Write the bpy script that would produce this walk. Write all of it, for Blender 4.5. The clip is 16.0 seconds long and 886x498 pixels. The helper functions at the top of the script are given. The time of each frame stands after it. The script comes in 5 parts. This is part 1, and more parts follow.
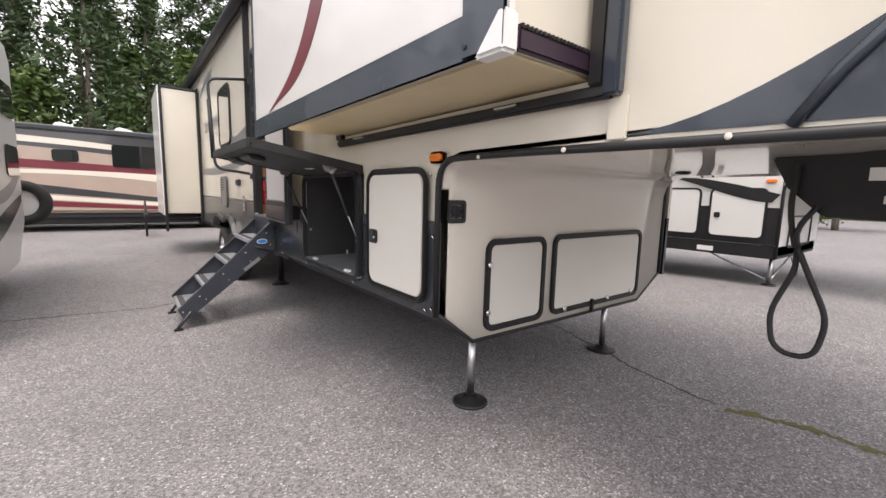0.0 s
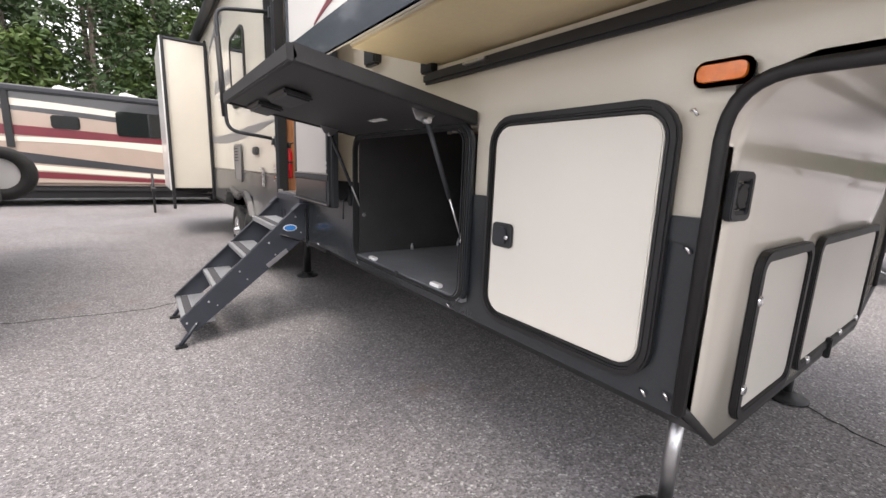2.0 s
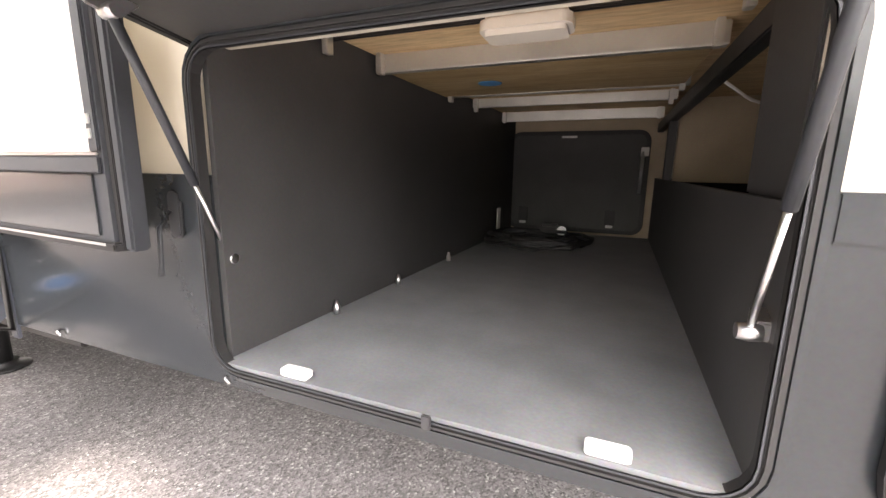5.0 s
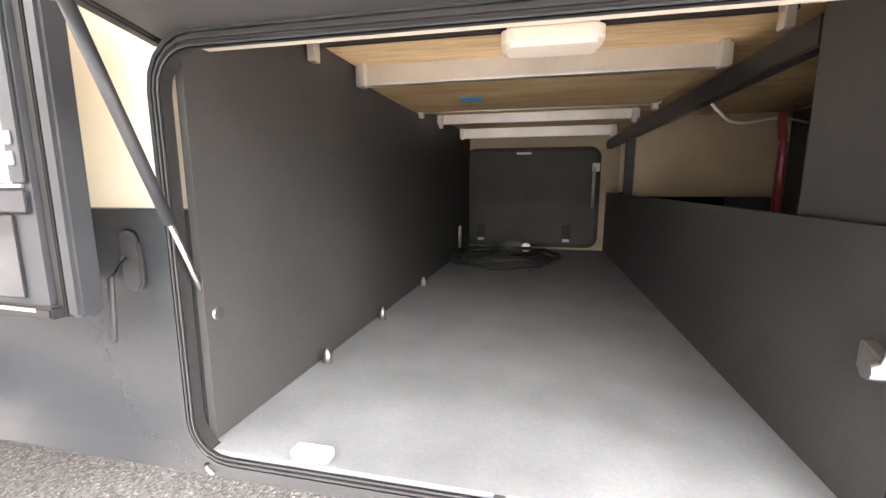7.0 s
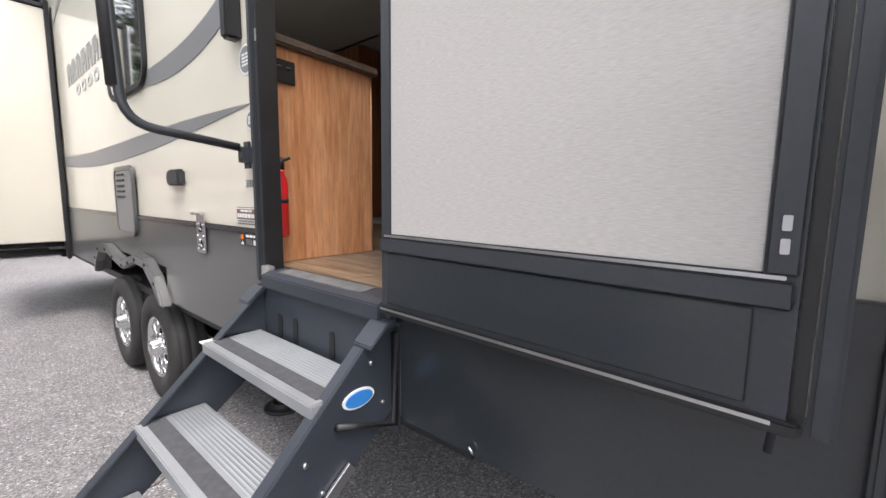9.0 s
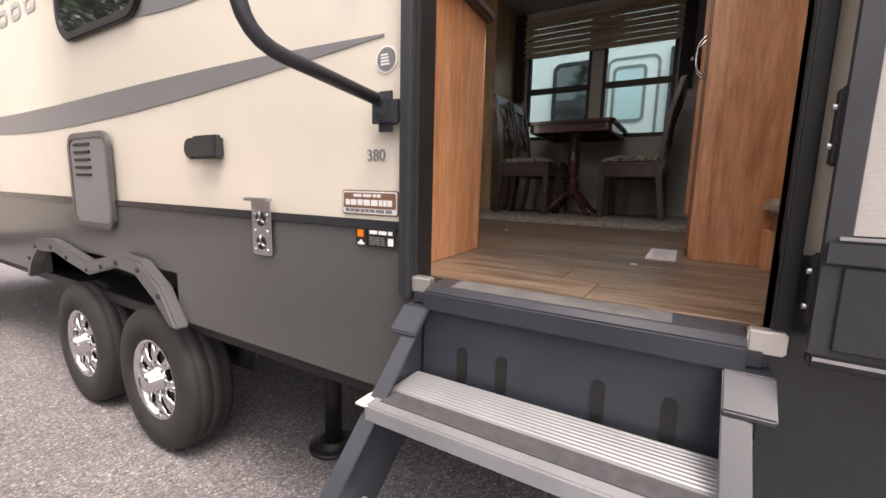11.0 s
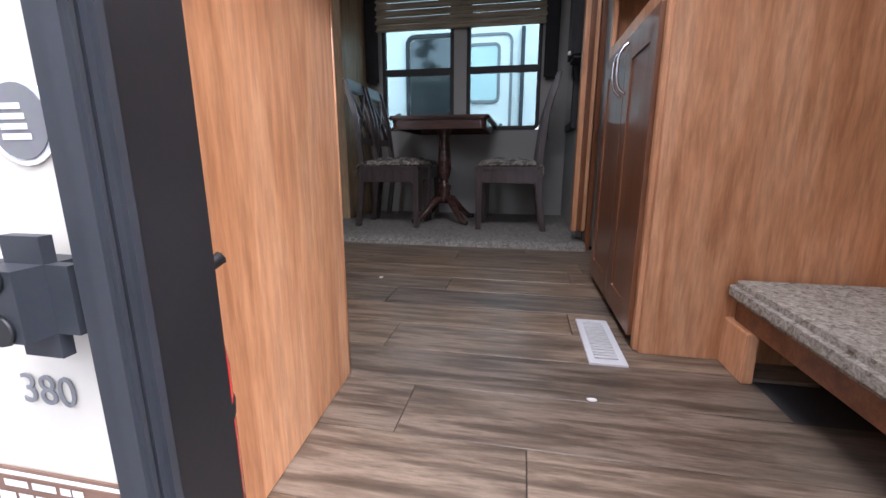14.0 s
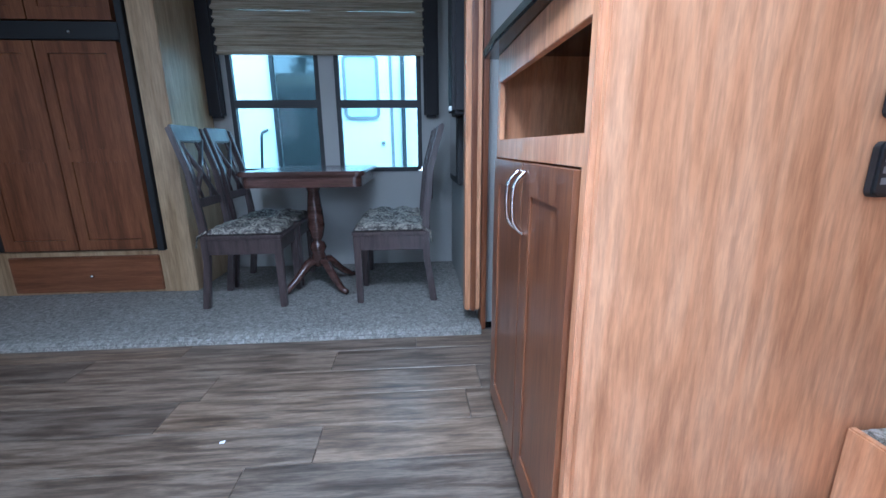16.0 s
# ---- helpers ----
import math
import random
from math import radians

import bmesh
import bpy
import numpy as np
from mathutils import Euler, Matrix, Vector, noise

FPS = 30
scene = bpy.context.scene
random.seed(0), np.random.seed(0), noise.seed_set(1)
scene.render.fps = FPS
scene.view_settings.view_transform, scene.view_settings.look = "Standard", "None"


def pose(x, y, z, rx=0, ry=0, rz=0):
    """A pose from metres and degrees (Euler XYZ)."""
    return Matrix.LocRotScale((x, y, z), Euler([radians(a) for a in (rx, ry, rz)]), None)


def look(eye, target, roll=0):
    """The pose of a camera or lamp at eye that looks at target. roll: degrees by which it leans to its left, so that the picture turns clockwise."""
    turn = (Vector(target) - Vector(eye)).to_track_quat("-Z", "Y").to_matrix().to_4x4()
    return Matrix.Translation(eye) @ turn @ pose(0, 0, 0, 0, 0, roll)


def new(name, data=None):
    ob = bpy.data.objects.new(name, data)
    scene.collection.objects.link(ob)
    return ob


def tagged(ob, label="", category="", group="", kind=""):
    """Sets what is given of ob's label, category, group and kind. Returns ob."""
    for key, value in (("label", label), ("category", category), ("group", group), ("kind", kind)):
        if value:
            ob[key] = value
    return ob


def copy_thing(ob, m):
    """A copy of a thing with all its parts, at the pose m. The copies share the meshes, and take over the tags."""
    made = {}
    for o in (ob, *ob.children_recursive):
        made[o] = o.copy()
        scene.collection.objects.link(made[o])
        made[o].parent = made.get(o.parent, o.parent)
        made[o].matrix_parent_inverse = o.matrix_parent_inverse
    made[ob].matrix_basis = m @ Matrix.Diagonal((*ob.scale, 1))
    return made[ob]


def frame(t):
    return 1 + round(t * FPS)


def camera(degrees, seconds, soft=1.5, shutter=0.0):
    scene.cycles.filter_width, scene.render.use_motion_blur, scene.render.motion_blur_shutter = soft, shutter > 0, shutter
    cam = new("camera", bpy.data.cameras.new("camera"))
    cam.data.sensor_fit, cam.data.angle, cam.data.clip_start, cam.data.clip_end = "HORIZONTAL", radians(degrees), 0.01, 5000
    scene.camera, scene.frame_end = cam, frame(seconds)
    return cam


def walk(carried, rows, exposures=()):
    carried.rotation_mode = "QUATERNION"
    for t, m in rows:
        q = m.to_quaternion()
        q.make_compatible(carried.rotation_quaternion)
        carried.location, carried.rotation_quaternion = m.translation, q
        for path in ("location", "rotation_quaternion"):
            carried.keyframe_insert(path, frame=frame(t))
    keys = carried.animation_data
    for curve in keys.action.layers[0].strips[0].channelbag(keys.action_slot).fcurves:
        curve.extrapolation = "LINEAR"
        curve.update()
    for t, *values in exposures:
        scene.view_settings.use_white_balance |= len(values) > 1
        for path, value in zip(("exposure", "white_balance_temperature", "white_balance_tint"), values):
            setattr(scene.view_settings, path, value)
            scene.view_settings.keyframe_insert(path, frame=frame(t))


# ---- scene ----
cam = camera(94.5, 16.0)
PATH = [
    (0, (0.327, -1.319, 1.352), (-1.242, -0.107, 1.089), 1.5),
    (0.5, (0.029, -1.261, 1.333), (-1.562, -0.086, 1.038), 1.6),
    (1, (-0.307, -1.225, 1.309), (-1.91, -0.073, 0.991), 2.0),
    (1.5, (-0.659, -1.156, 1.292), (-2.264, -0.011, 0.956), 2.5),
    (2, (-0.986, -1.12, 1.296), (-2.57, 0.043, 0.924), 2.2),
    (2.5, (-1.333, -1.11, 1.266), (-2.871, 0.107, 0.872), 2.4),
    (3, (-1.686, -1.022, 1.251), (-3.149, 0.272, 0.819), 2.0),
    (3.5, (-2.006, -0.997, 1.254), (-3.342, 0.424, 0.813), 2.3),
    (4, (-2.283, -0.951, 1.236), (-3.464, 0.609, 0.818), 2.3),
    (4.5, (-2.459, -0.819, 1.225), (-3.432, 0.883, 0.827), 1.7),
    (5, (-2.548, -0.704, 1.228), (-3.291, 1.113, 0.846), 0.9),
    (5.2, (-2.573, -0.664, 1.226), (-3.212, 1.193, 0.848), 0.8),
    (7.3, (-2.876, -0.641, 1.264), (-3.297, 1.289, 0.954), -0.1),
    (7.5, (-2.93, -0.681, 1.298), (-3.472, 1.218, 0.978), 0.9),
    (7.9, (-3.063, -0.759, 1.291), (-3.832, 1.072, 1.053), 1.1),
    (8, (-3.126, -0.737, 1.305), (-3.987, 1.048, 1.033), 0.3),
    (8.5, (-3.367, -0.769, 1.342), (-4.473, 0.878, 1.092), 0.6),
    (9, (-3.566, -0.844, 1.344), (-4.843, 0.676, 1.105), 0.7),
    (9.5, (-3.858, -0.946, 1.337), (-5.182, 0.533, 1.094), 0.8),
    (9.7, (-3.962, -0.977, 1.332), (-5.276, 0.511, 1.084), 0.9),
    (11.8, (-4.788, -0.962, 1.294), (-5.545, 0.863, 0.98), 1.3),
    (12, (-4.807, -0.924, 1.291), (-5.515, 0.919, 0.97), 1.2),
    (12.5, (-4.822, -0.719, 1.327), (-5.437, 1.154, 0.991), 1.0),
    (13, (-4.838, -0.559, 1.455), (-5.378, 1.333, 1.097), 0.7),
    (13.5, (-4.878, -0.409, 1.509), (-5.334, 1.498, 1.117), 0.3),
    (14, (-4.916, -0.3, 1.639), (-5.284, 1.617, 1.204), -0.0),
    (14.5, (-4.895, -0.167, 1.706), (-5.143, 1.76, 1.231), -0.1),
    (15, (-4.855, -0.031, 1.872), (-5.061, 1.883, 1.33), -0.7),
    (15.5, (-4.854, 0.115, 1.93), (-4.953, 2.038, 1.392), -0.5),
    (16, (-4.871, 0.245, 2.097), (-4.735, 2.18, 1.613), -0.5),
]
walk(cam, [(t, look(eye, target, roll)) for t, eye, target, roll in PATH],
     exposures=[(0, 1.65, 7000, 16), (2.0, 1.9, 6900, 15), (3.0, 1.95, 6900, 14), (3.5, 2.2, 7100, 15), (4.2, 3.0, 7200, 15), (5, 4.2, 7600, 16), (7.3, 5.2, 7500, 14), (7.8, 5.0, 7400, 14), (8.6, 2.6, 6900, 13), (9, 2.15, 6600, 12), (9.7, 1.85, 6600, 12), (12, 2.5, 7900, 26), (13.4, 2.7, 7300, 26), (14.0, 2.9, 5900, 18), (14.5, 3.7, 4800, 9), (15.5, 3.7, 4850, 7), (16, 4.0, 4500, 5)])

# ---- light ----
SUN_EL, SUN_AZ = 66.0, 125.0
world = bpy.data.worlds.new("overcast_sky")
scene.world = world
world.use_nodes = True
wn, wl = world.node_tree.nodes, world.node_tree.links
sky = wn.new("ShaderNodeTexSky")
sky.sky_type, sky.sun_disc = 'NISHITA', False
sky.sun_elevation, sky.sun_rotation = radians(SUN_EL), radians(SUN_AZ)
hs = wn.new("ShaderNodeHueSaturation")
hs.inputs["Saturation"].default_value = 0.22
wl.new(sky.outputs[0], hs.inputs["Color"])
wl.new(hs.outputs[0], wn["Background"].inputs[0])
wn["Background"].inputs[1].default_value = 0.15
sun = new("sun", bpy.data.lights.new("sun", 'SUN'))
sun.data.energy, sun.data.angle, sun.data.color = 0.7, radians(25), (1.0, 0.96, 0.9)
az, el = radians(SUN_AZ), radians(SUN_EL)
sun.matrix_world = look((math.sin(az) * math.cos(el) * 40, math.cos(az) * math.cos(el) * 40, math.sin(el) * 40), (0, 0, 0))



def fill_lamp(name, place, target, w, h, watts, tint=(1.0, 0.98, 0.95)):
    lamp = bpy.data.lights.new(name, 'AREA')
    lamp.shape, lamp.size, lamp.size_y, lamp.energy, lamp.color = 'RECTANGLE', w, h, watts, tint
    new(name, lamp).matrix_world = look(place, target)


# fill light added in the ceiling to brighten the room, no real vent known
fill_lamp("fill_ceiling", (-4.95, 0.85, 3.34), (-4.951, 0.85, 1.0), 0.68, 0.68, 4.5)
# added lamp behind the side window's opaque pane, in place of its daylight
fill_lamp("fill_side_window", (-7.13, 0.03, 2.5), (-7.13, 2.0, 2.25), 0.7, 0.7, 1.5)

# ---- materials ----


def nodes_of(name):
    m = bpy.data.materials.new(name)
    m.use_nodes = True
    nt = m.node_tree
    return m, nt, nt.nodes, nt.links, nt.nodes["Principled BSDF"]


def noise_node(nt, vec, scale, detail=4.0, rough=0.55):
    n = nt.nodes.new("ShaderNodeTexNoise")
    n.inputs["Scale"].default_value, n.inputs["Detail"].default_value, n.inputs["Roughness"].default_value = scale, detail, rough
    nt.links.new(vec, n.inputs["Vector"])
    return n


def ramp(nt, fac, stops):
    r = nt.nodes.new("ShaderNodeValToRGB")
    while len(r.color_ramp.elements) < len(stops):
        r.color_ramp.elements.new(0.5)
    for e, (p, c) in zip(r.color_ramp.elements, stops):
        e.position, e.color = p, (*c, 1)
    nt.links.new(fac, r.inputs[0])
    return r


def mix(nt, kind, fac, a, b):
    n = nt.nodes.new("ShaderNodeMix")
    n.data_type, n.blend_type = 'RGBA', kind
    for sock, v in ((n.inputs[0], fac), (n.inputs[6], a), (n.inputs[7], b)):
        if hasattr(v, "is_output"):
            nt.links.new(v, sock)
        elif isinstance(v, (int, float)):
            sock.default_value = v
        else:
            sock.default_value = (*v, 1)
    return n.outputs[2]


def bumped(nt, bsdf, height, strength, dist=0.002):
    b = nt.nodes.new("ShaderNodeBump")
    b.inputs["Strength"].default_value, b.inputs["Distance"].default_value = strength, dist
    nt.links.new(height, b.inputs["Height"])
    nt.links.new(b.outputs[0], bsdf.inputs["Normal"])


def scaled(c, k):
    return tuple(min(1.0, v * k) for v in c)


def mat(name, base, rough=0.5, metal=0.0, var=0.08, scale=3.0, fine=120.0, bump=0.1, coat=0.0, rv=0.12, emit=0.0):
    """A plain painted, moulded or metal surface with broad stains and a fine grain."""
    m, nt, ns, ls, p = nodes_of(name)
    co = ns.new("ShaderNodeTexCoord").outputs["Object"]
    big, small = noise_node(nt, co, scale, 5), noise_node(nt, co, fine, 3)
    c = ramp(nt, big.outputs[0], [(0.3, scaled(base, 1 - var)), (0.7, scaled(base, 1 + var))]).outputs[0]
    c = mix(nt, 'OVERLAY', min(0.35, var * 1.5), c, small.outputs[1])
    ls.new(c, p.inputs["Base Color"])
    rr = ns.new("ShaderNodeMapRange")
    rr.inputs["To Min"].default_value, rr.inputs["To Max"].default_value = max(0.02, rough * (1 - rv)), min(1, rough * (1 + rv))
    ls.new(big.outputs[0], rr.inputs[0])
    ls.new(rr.outputs[0], p.inputs["Roughness"])
    p.inputs["Metallic"].default_value = metal
    p.inputs["Coat Weight"].default_value = coat
    p.inputs["Coat Roughness"].default_value = 0.04
    if bump:
        bumped(nt, p, small.outputs[0], bump, 0.001)
    return m


def wood(name, dark, mid, light, axis="z", stretch=14.0, scale=2.2, rough=0.4, per_piece=0.0, coat=0.0, wave=0.25):
    """Grained wood or wood print, the grain along one axis."""
    m, nt, ns, ls, p = nodes_of(name)
    co = ns.new("ShaderNodeTexCoord").outputs["Object"]
    mp = ns.new("ShaderNodeMapping")
    mp.inputs["Scale"].default_value = tuple(1.0 if a == axis else stretch for a in "xyz")
    ls.new(co, mp.inputs["Vector"])
    info = ns.new("ShaderNodeObjectInfo")
    if per_piece:
        mul = ns.new("ShaderNodeMath")
        mul.operation = 'MULTIPLY'
        mul.inputs[1].default_value = 37.0
        ls.new(info.outputs["Random"], mul.inputs[0])
        comb = ns.new("ShaderNodeCombineXYZ")
        ls.new(mul.outputs[0], comb.inputs[0])
        ls.new(mul.outputs[0], comb.inputs[1])
        ls.new(comb.outputs[0], mp.inputs["Location"])
    a = noise_node(nt, mp.outputs[0], scale, 6, 0.6)
    a.inputs["Distortion"].default_value = wave
    b = noise_node(nt, mp.outputs[0], scale * 6, 4, 0.7)
    c = ramp(nt, a.outputs[0], [(0.32, dark), (0.46, mid), (0.6, light), (0.72, mid)]).outputs[0]
    d = ramp(nt, b.outputs[0], [(0.35, (0.62, 0.6, 0.58)), (0.6, (1, 1, 1))]).outputs[0]
    c = mix(nt, 'MULTIPLY', 0.75, c, d)
    broad = noise_node(nt, co, 2.5, 3)
    e = ramp(nt, broad.outputs[0], [(0.3, (0.82, 0.8, 0.78)), (0.7, (1.0, 1.0, 1.0))]).outputs[0]
    c = mix(nt, 'MULTIPLY', 0.6, c, e)
    if per_piece:
        f = ramp(nt, info.outputs["Random"], [(0.0, (0.62, 0.62, 0.64)), (0.5, (0.95, 0.92, 0.9)), (1.0, (1.0, 0.9, 0.8))]).outputs[0]
        c = mix(nt, 'MULTIPLY', per_piece, c, f)
    ls.new(c, p.inputs["Base Color"])
    p.inputs["Roughness"].default_value = rough
    p.inputs["Coat Weight"].default_value = coat
    bumped(nt, p, b.outputs[0], 0.18, 0.0008)
    return m


def asphalt_mat():
    m, nt, ns, ls, p = nodes_of("asphalt")
    co = ns.new("ShaderNodeTexCoord").outputs["Object"]
    v = ns.new("ShaderNodeTexVoronoi")
    v.inputs["Scale"].default_value = 110
    ls.new(co, v.inputs["Vector"])
    sp = ramp(nt, v.outputs["Color"], [(0.12, (0.11, 0.104, 0.107)), (0.5, (0.215, 0.204, 0.208)), (0.8, (0.3, 0.288, 0.29)), (0.93, (0.55, 0.54, 0.52))]).outputs[0]
    big = noise_node(nt, co, 0.55, 6, 0.6)
    st = ramp(nt, big.outputs[0], [(0.3, (0.84, 0.83, 0.84)), (0.55, (1, 1, 1)), (0.8, (1.12, 1.1, 1.08))]).outputs[0]
    c = mix(nt, 'MULTIPLY', 1.0, sp, st)
    mid = noise_node(nt, co, 9.0, 5, 0.65)
    c = mix(nt, 'MULTIPLY', 0.6, c, ramp(nt, mid.outputs[0], [(0.3, (0.8, 0.8, 0.8)), (0.65, (1.05, 1.05, 1.05))]).outputs[0])
    rust = noise_node(nt, co, 0.8, 5, 0.65)
    rf = ramp(nt, rust.outputs[0], [(0.6, (0, 0, 0)), (0.75, (0.45, 0.45, 0.45))]).outputs[0]
    c = mix(nt, 'MIX', rf, c, (0.2, 0.125, 0.08))
    spot = noise_node(nt, co, 2.3, 2, 0.4)
    sf = ramp(nt, spot.outputs[0], [(0.2, (0.55, 0.55, 0.55)), (0.29, (0, 0, 0))]).outputs[0]
    c = mix(nt, 'MIX', sf, c, (0.06, 0.055, 0.05))
    ls.new(c, p.inputs["Base Color"])
    p.inputs["Roughness"].default_value = 0.85
    bumped(nt, p, v.outputs["Distance"], 0.6, 0.006)
    return m


def speckled(name, cols, scale, rough, bump=0.3, dist=0.004):
    """Carpet, terrazzo or patterned cloth: a coloured cell pattern."""
    m, nt, ns, ls, p = nodes_of(name)
    co = ns.new("ShaderNodeTexCoord").outputs["Object"]
    n = noise_node(nt, co, scale, 6, 0.75)
    n.inputs["Distortion"].default_value = 1.2
    k = len(cols)
    c = ramp(nt, n.outputs[0], [(0.34 + 0.32 * i / (k - 1), col) for i, col in enumerate(cols)]).outputs[0]
    big = noise_node(nt, co, 3.0, 4)
    c = mix(nt, 'MULTIPLY', 0.5, c, ramp(nt, big.outputs[0], [(0.3, (0.75, 0.75, 0.75)), (0.7, (1, 1, 1))]).outputs[0])
    ls.new(c, p.inputs["Base Color"])
    p.inputs["Roughness"].default_value = rough
    bumped(nt, p, n.outputs[0], bump, dist)
    return m


def glass_mat(name, tint, rough=0.0):
    m, nt, ns, ls, p = nodes_of(name)
    p.inputs["Base Color"].default_value = (*tint, 1)
    p.inputs["Transmission Weight"].default_value = 1.0
    p.inputs["Roughness"].default_value, p.inputs["IOR"].default_value = rough, 1.1
    return m


def leaf_mat(name, a, b):
    m, nt, ns, ls, p = nodes_of(name)
    co = ns.new("ShaderNodeTexCoord").outputs["Object"]
    n = noise_node(nt, co, 1.4, 5, 0.7)
    info = ns.new("ShaderNodeObjectInfo")
    c = ramp(nt, n.outputs[0], [(0.3, a), (0.7, b)]).outputs[0]
    c = mix(nt, 'MULTIPLY', 0.5, c, ramp(nt, info.outputs["Random"], [(0, (0.6, 0.7, 0.6)), (1, (1.0, 1.0, 0.75))]).outputs[0])
    ls.new(c, p.inputs["Base Color"])
    p.inputs["Roughness"].default_value = 0.6
    p.inputs["Subsurface Weight"].default_value = 0.0
    return m


def shade_mat():
    """Pleated woven shade, fine level threads."""
    m, nt, ns, ls, p = nodes_of("woven_shade")
    co = ns.new("ShaderNodeTexCoord").outputs["Object"]
    mp = ns.new("ShaderNodeMapping")
    mp.inputs["Scale"].default_value = (30, 30, 420)
    ls.new(co, mp.inputs["Vector"])
    n = noise_node(nt, mp.outputs[0], 2.0, 3)
    ls.new(ramp(nt, n.outputs[0], [(0.35, (0.37, 0.352, 0.335)), (0.65, (0.45, 0.43, 0.41))]).outputs[0], p.inputs["Base Color"])
    p.inputs["Roughness"].default_value = 0.8
    bumped(nt, p, n.outputs[0], 0.2, 0.0008)
    return m


CREAM = mat("cream_gelcoat", (0.68, 0.635, 0.54), 0.22, var=0.03, scale=1.2, bump=0.02, coat=0.3)
NOSE = mat("glossy_cream_gelcoat", (0.8, 0.75, 0.66), 0.13, var=0.03, scale=1.0, bump=0.0, coat=0.7)
WHITE = mat("white_gelcoat", (0.72, 0.71, 0.685), 0.25, var=0.03, scale=1.2, bump=0.02, coat=0.3)
DOORWHITE = mat("off_white_door_skin", (0.69, 0.665, 0.605), 0.35, var=0.03, scale=1.5, bump=0.12, fine=300)
SKIRT = mat("charcoal_gelcoat", (0.024, 0.028, 0.032), 0.24, var=0.15, scale=2.0, bump=0.03, coat=0.1)
SKIRT2 = mat("grey_gelcoat", (0.085, 0.085, 0.084), 0.3, var=0.08, scale=1.0, bump=0.03, coat=0.2)
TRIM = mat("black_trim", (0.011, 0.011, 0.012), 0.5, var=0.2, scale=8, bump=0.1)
RUBBER = mat("black_rubber", (0.02, 0.02, 0.021), 0.6, var=0.2, scale=12, bump=0.2)
NAVY = mat("dark_slate_band", (0.035, 0.045, 0.06), 0.25, var=0.1, scale=2, bump=0.02, coat=0.3)
GREYV = mat("grey_vinyl_graphic", (0.19, 0.19, 0.195), 0.35, var=0.08, scale=2, bump=0.0)
MAROON = mat("maroon_vinyl_graphic", (0.16, 0.025, 0.035), 0.3, var=0.1, scale=2, bump=0.0)
TAN = mat("tan_paint", (0.42, 0.33, 0.27), 0.25, var=0.06, scale=1, bump=0.0, coat=0.4)
MHCREAM = mat("pale_cream_paint", (0.74, 0.68, 0.58), 0.25, var=0.04, scale=1, bump=0.0, coat=0.4)
MHDARK = mat("charcoal_paint", (0.05, 0.05, 0.055), 0.2, var=0.1, scale=1, bump=0.0, coat=0.5)
SLIDEBOTTOM = mat("beige_underlay_sheet", (0.62, 0.52, 0.33), 0.55, var=0.07, scale=2.5, bump=0.1, fine=60)
STEEL = mat("galvanised_steel", (0.55, 0.55, 0.56), 0.32, metal=1.0, var=0.12, scale=9, bump=0.05)
CHROME = mat("polished_chrome", (0.75, 0.75, 0.76), 0.1, metal=1.0, var=0.05, scale=9, bump=0.0)
ALU = mat("milled_aluminium", (0.7, 0.69, 0.66), 0.36, metal=0.85, var=0.1, scale=6, bump=0.08)
STAIR = mat("charcoal_powder_coat", (0.032, 0.037, 0.048), 0.42, var=0.14, scale=6, bump=0.15)
TREAD = mat("ribbed_aluminium_tread", (0.36, 0.37, 0.385), 0.42, metal=0.5, var=0.08, scale=8, bump=0.1)
GRIP = mat("dark_grit_tape", (0.06, 0.06, 0.065), 0.85, var=0.25, scale=40, fine=400, bump=0.5)
LINER = mat("black_liner_board", (0.04, 0.04, 0.041), 0.55, var=0.2, scale=4, bump=0.12)
BAYFLOOR = mat("slate_bay_floor", (0.17, 0.178, 0.19), 0.5, var=0.18, scale=5, bump=0.1)
PLY = wood("raw_plywood", (0.6, 0.4, 0.2), (0.72, 0.5, 0.27), (0.8, 0.6, 0.34), "x", 8, 1.6, 0.6)
TANFRAME = mat("tan_frame_board", (0.42, 0.34, 0.24), 0.6, var=0.1, scale=4)
PLASTIC = mat("ivory_lamp_plastic", (0.75, 0.7, 0.62), 0.4, var=0.04)
BLACKPL = mat("black_plastic", (0.03, 0.031, 0.034), 0.45, var=0.15, scale=15, bump=0.1)
GREYPL = mat("slate_plastic", (0.028, 0.031, 0.037), 0.5, var=0.12, scale=15, bump=0.1)
AMBER = mat("amber_lens", (0.85, 0.2, 0.01), 0.15, var=0.1, scale=30, coat=0.5)
RED = mat("red_enamel", (0.62, 0.02, 0.025), 0.22, var=0.06, scale=6, bump=0.0, coat=0.4)
BLUE = mat("blue_label", (0.03, 0.2, 0.55), 0.35, var=0.05)
BLUETAPE = mat("blue_marker", (0.05, 0.25, 0.5), 0.7, var=0.2)
BROWNV = mat("brown_sticker", (0.2, 0.11, 0.07), 0.4, var=0.05)
LABELW = mat("white_label", (0.78, 0.78, 0.77), 0.4, var=0.03)
TYRE = mat("tyre_rubber", (0.028, 0.027, 0.026), 0.75, var=0.25, scale=14, bump=0.4)
LAMINATE = wood("honey_cherry_laminate", (0.5, 0.215, 0.095), (0.66, 0.32, 0.155), (0.74, 0.4, 0.215), "z", 10, 1.1, 0.36, wave=0.9, coat=0.1)
CHERRY = wood("cherry_cabinet_wood", (0.12, 0.042, 0.018), (0.19, 0.07, 0.03), (0.25, 0.1, 0.042), "z", 14, 1.6, 0.32, coat=0.2)
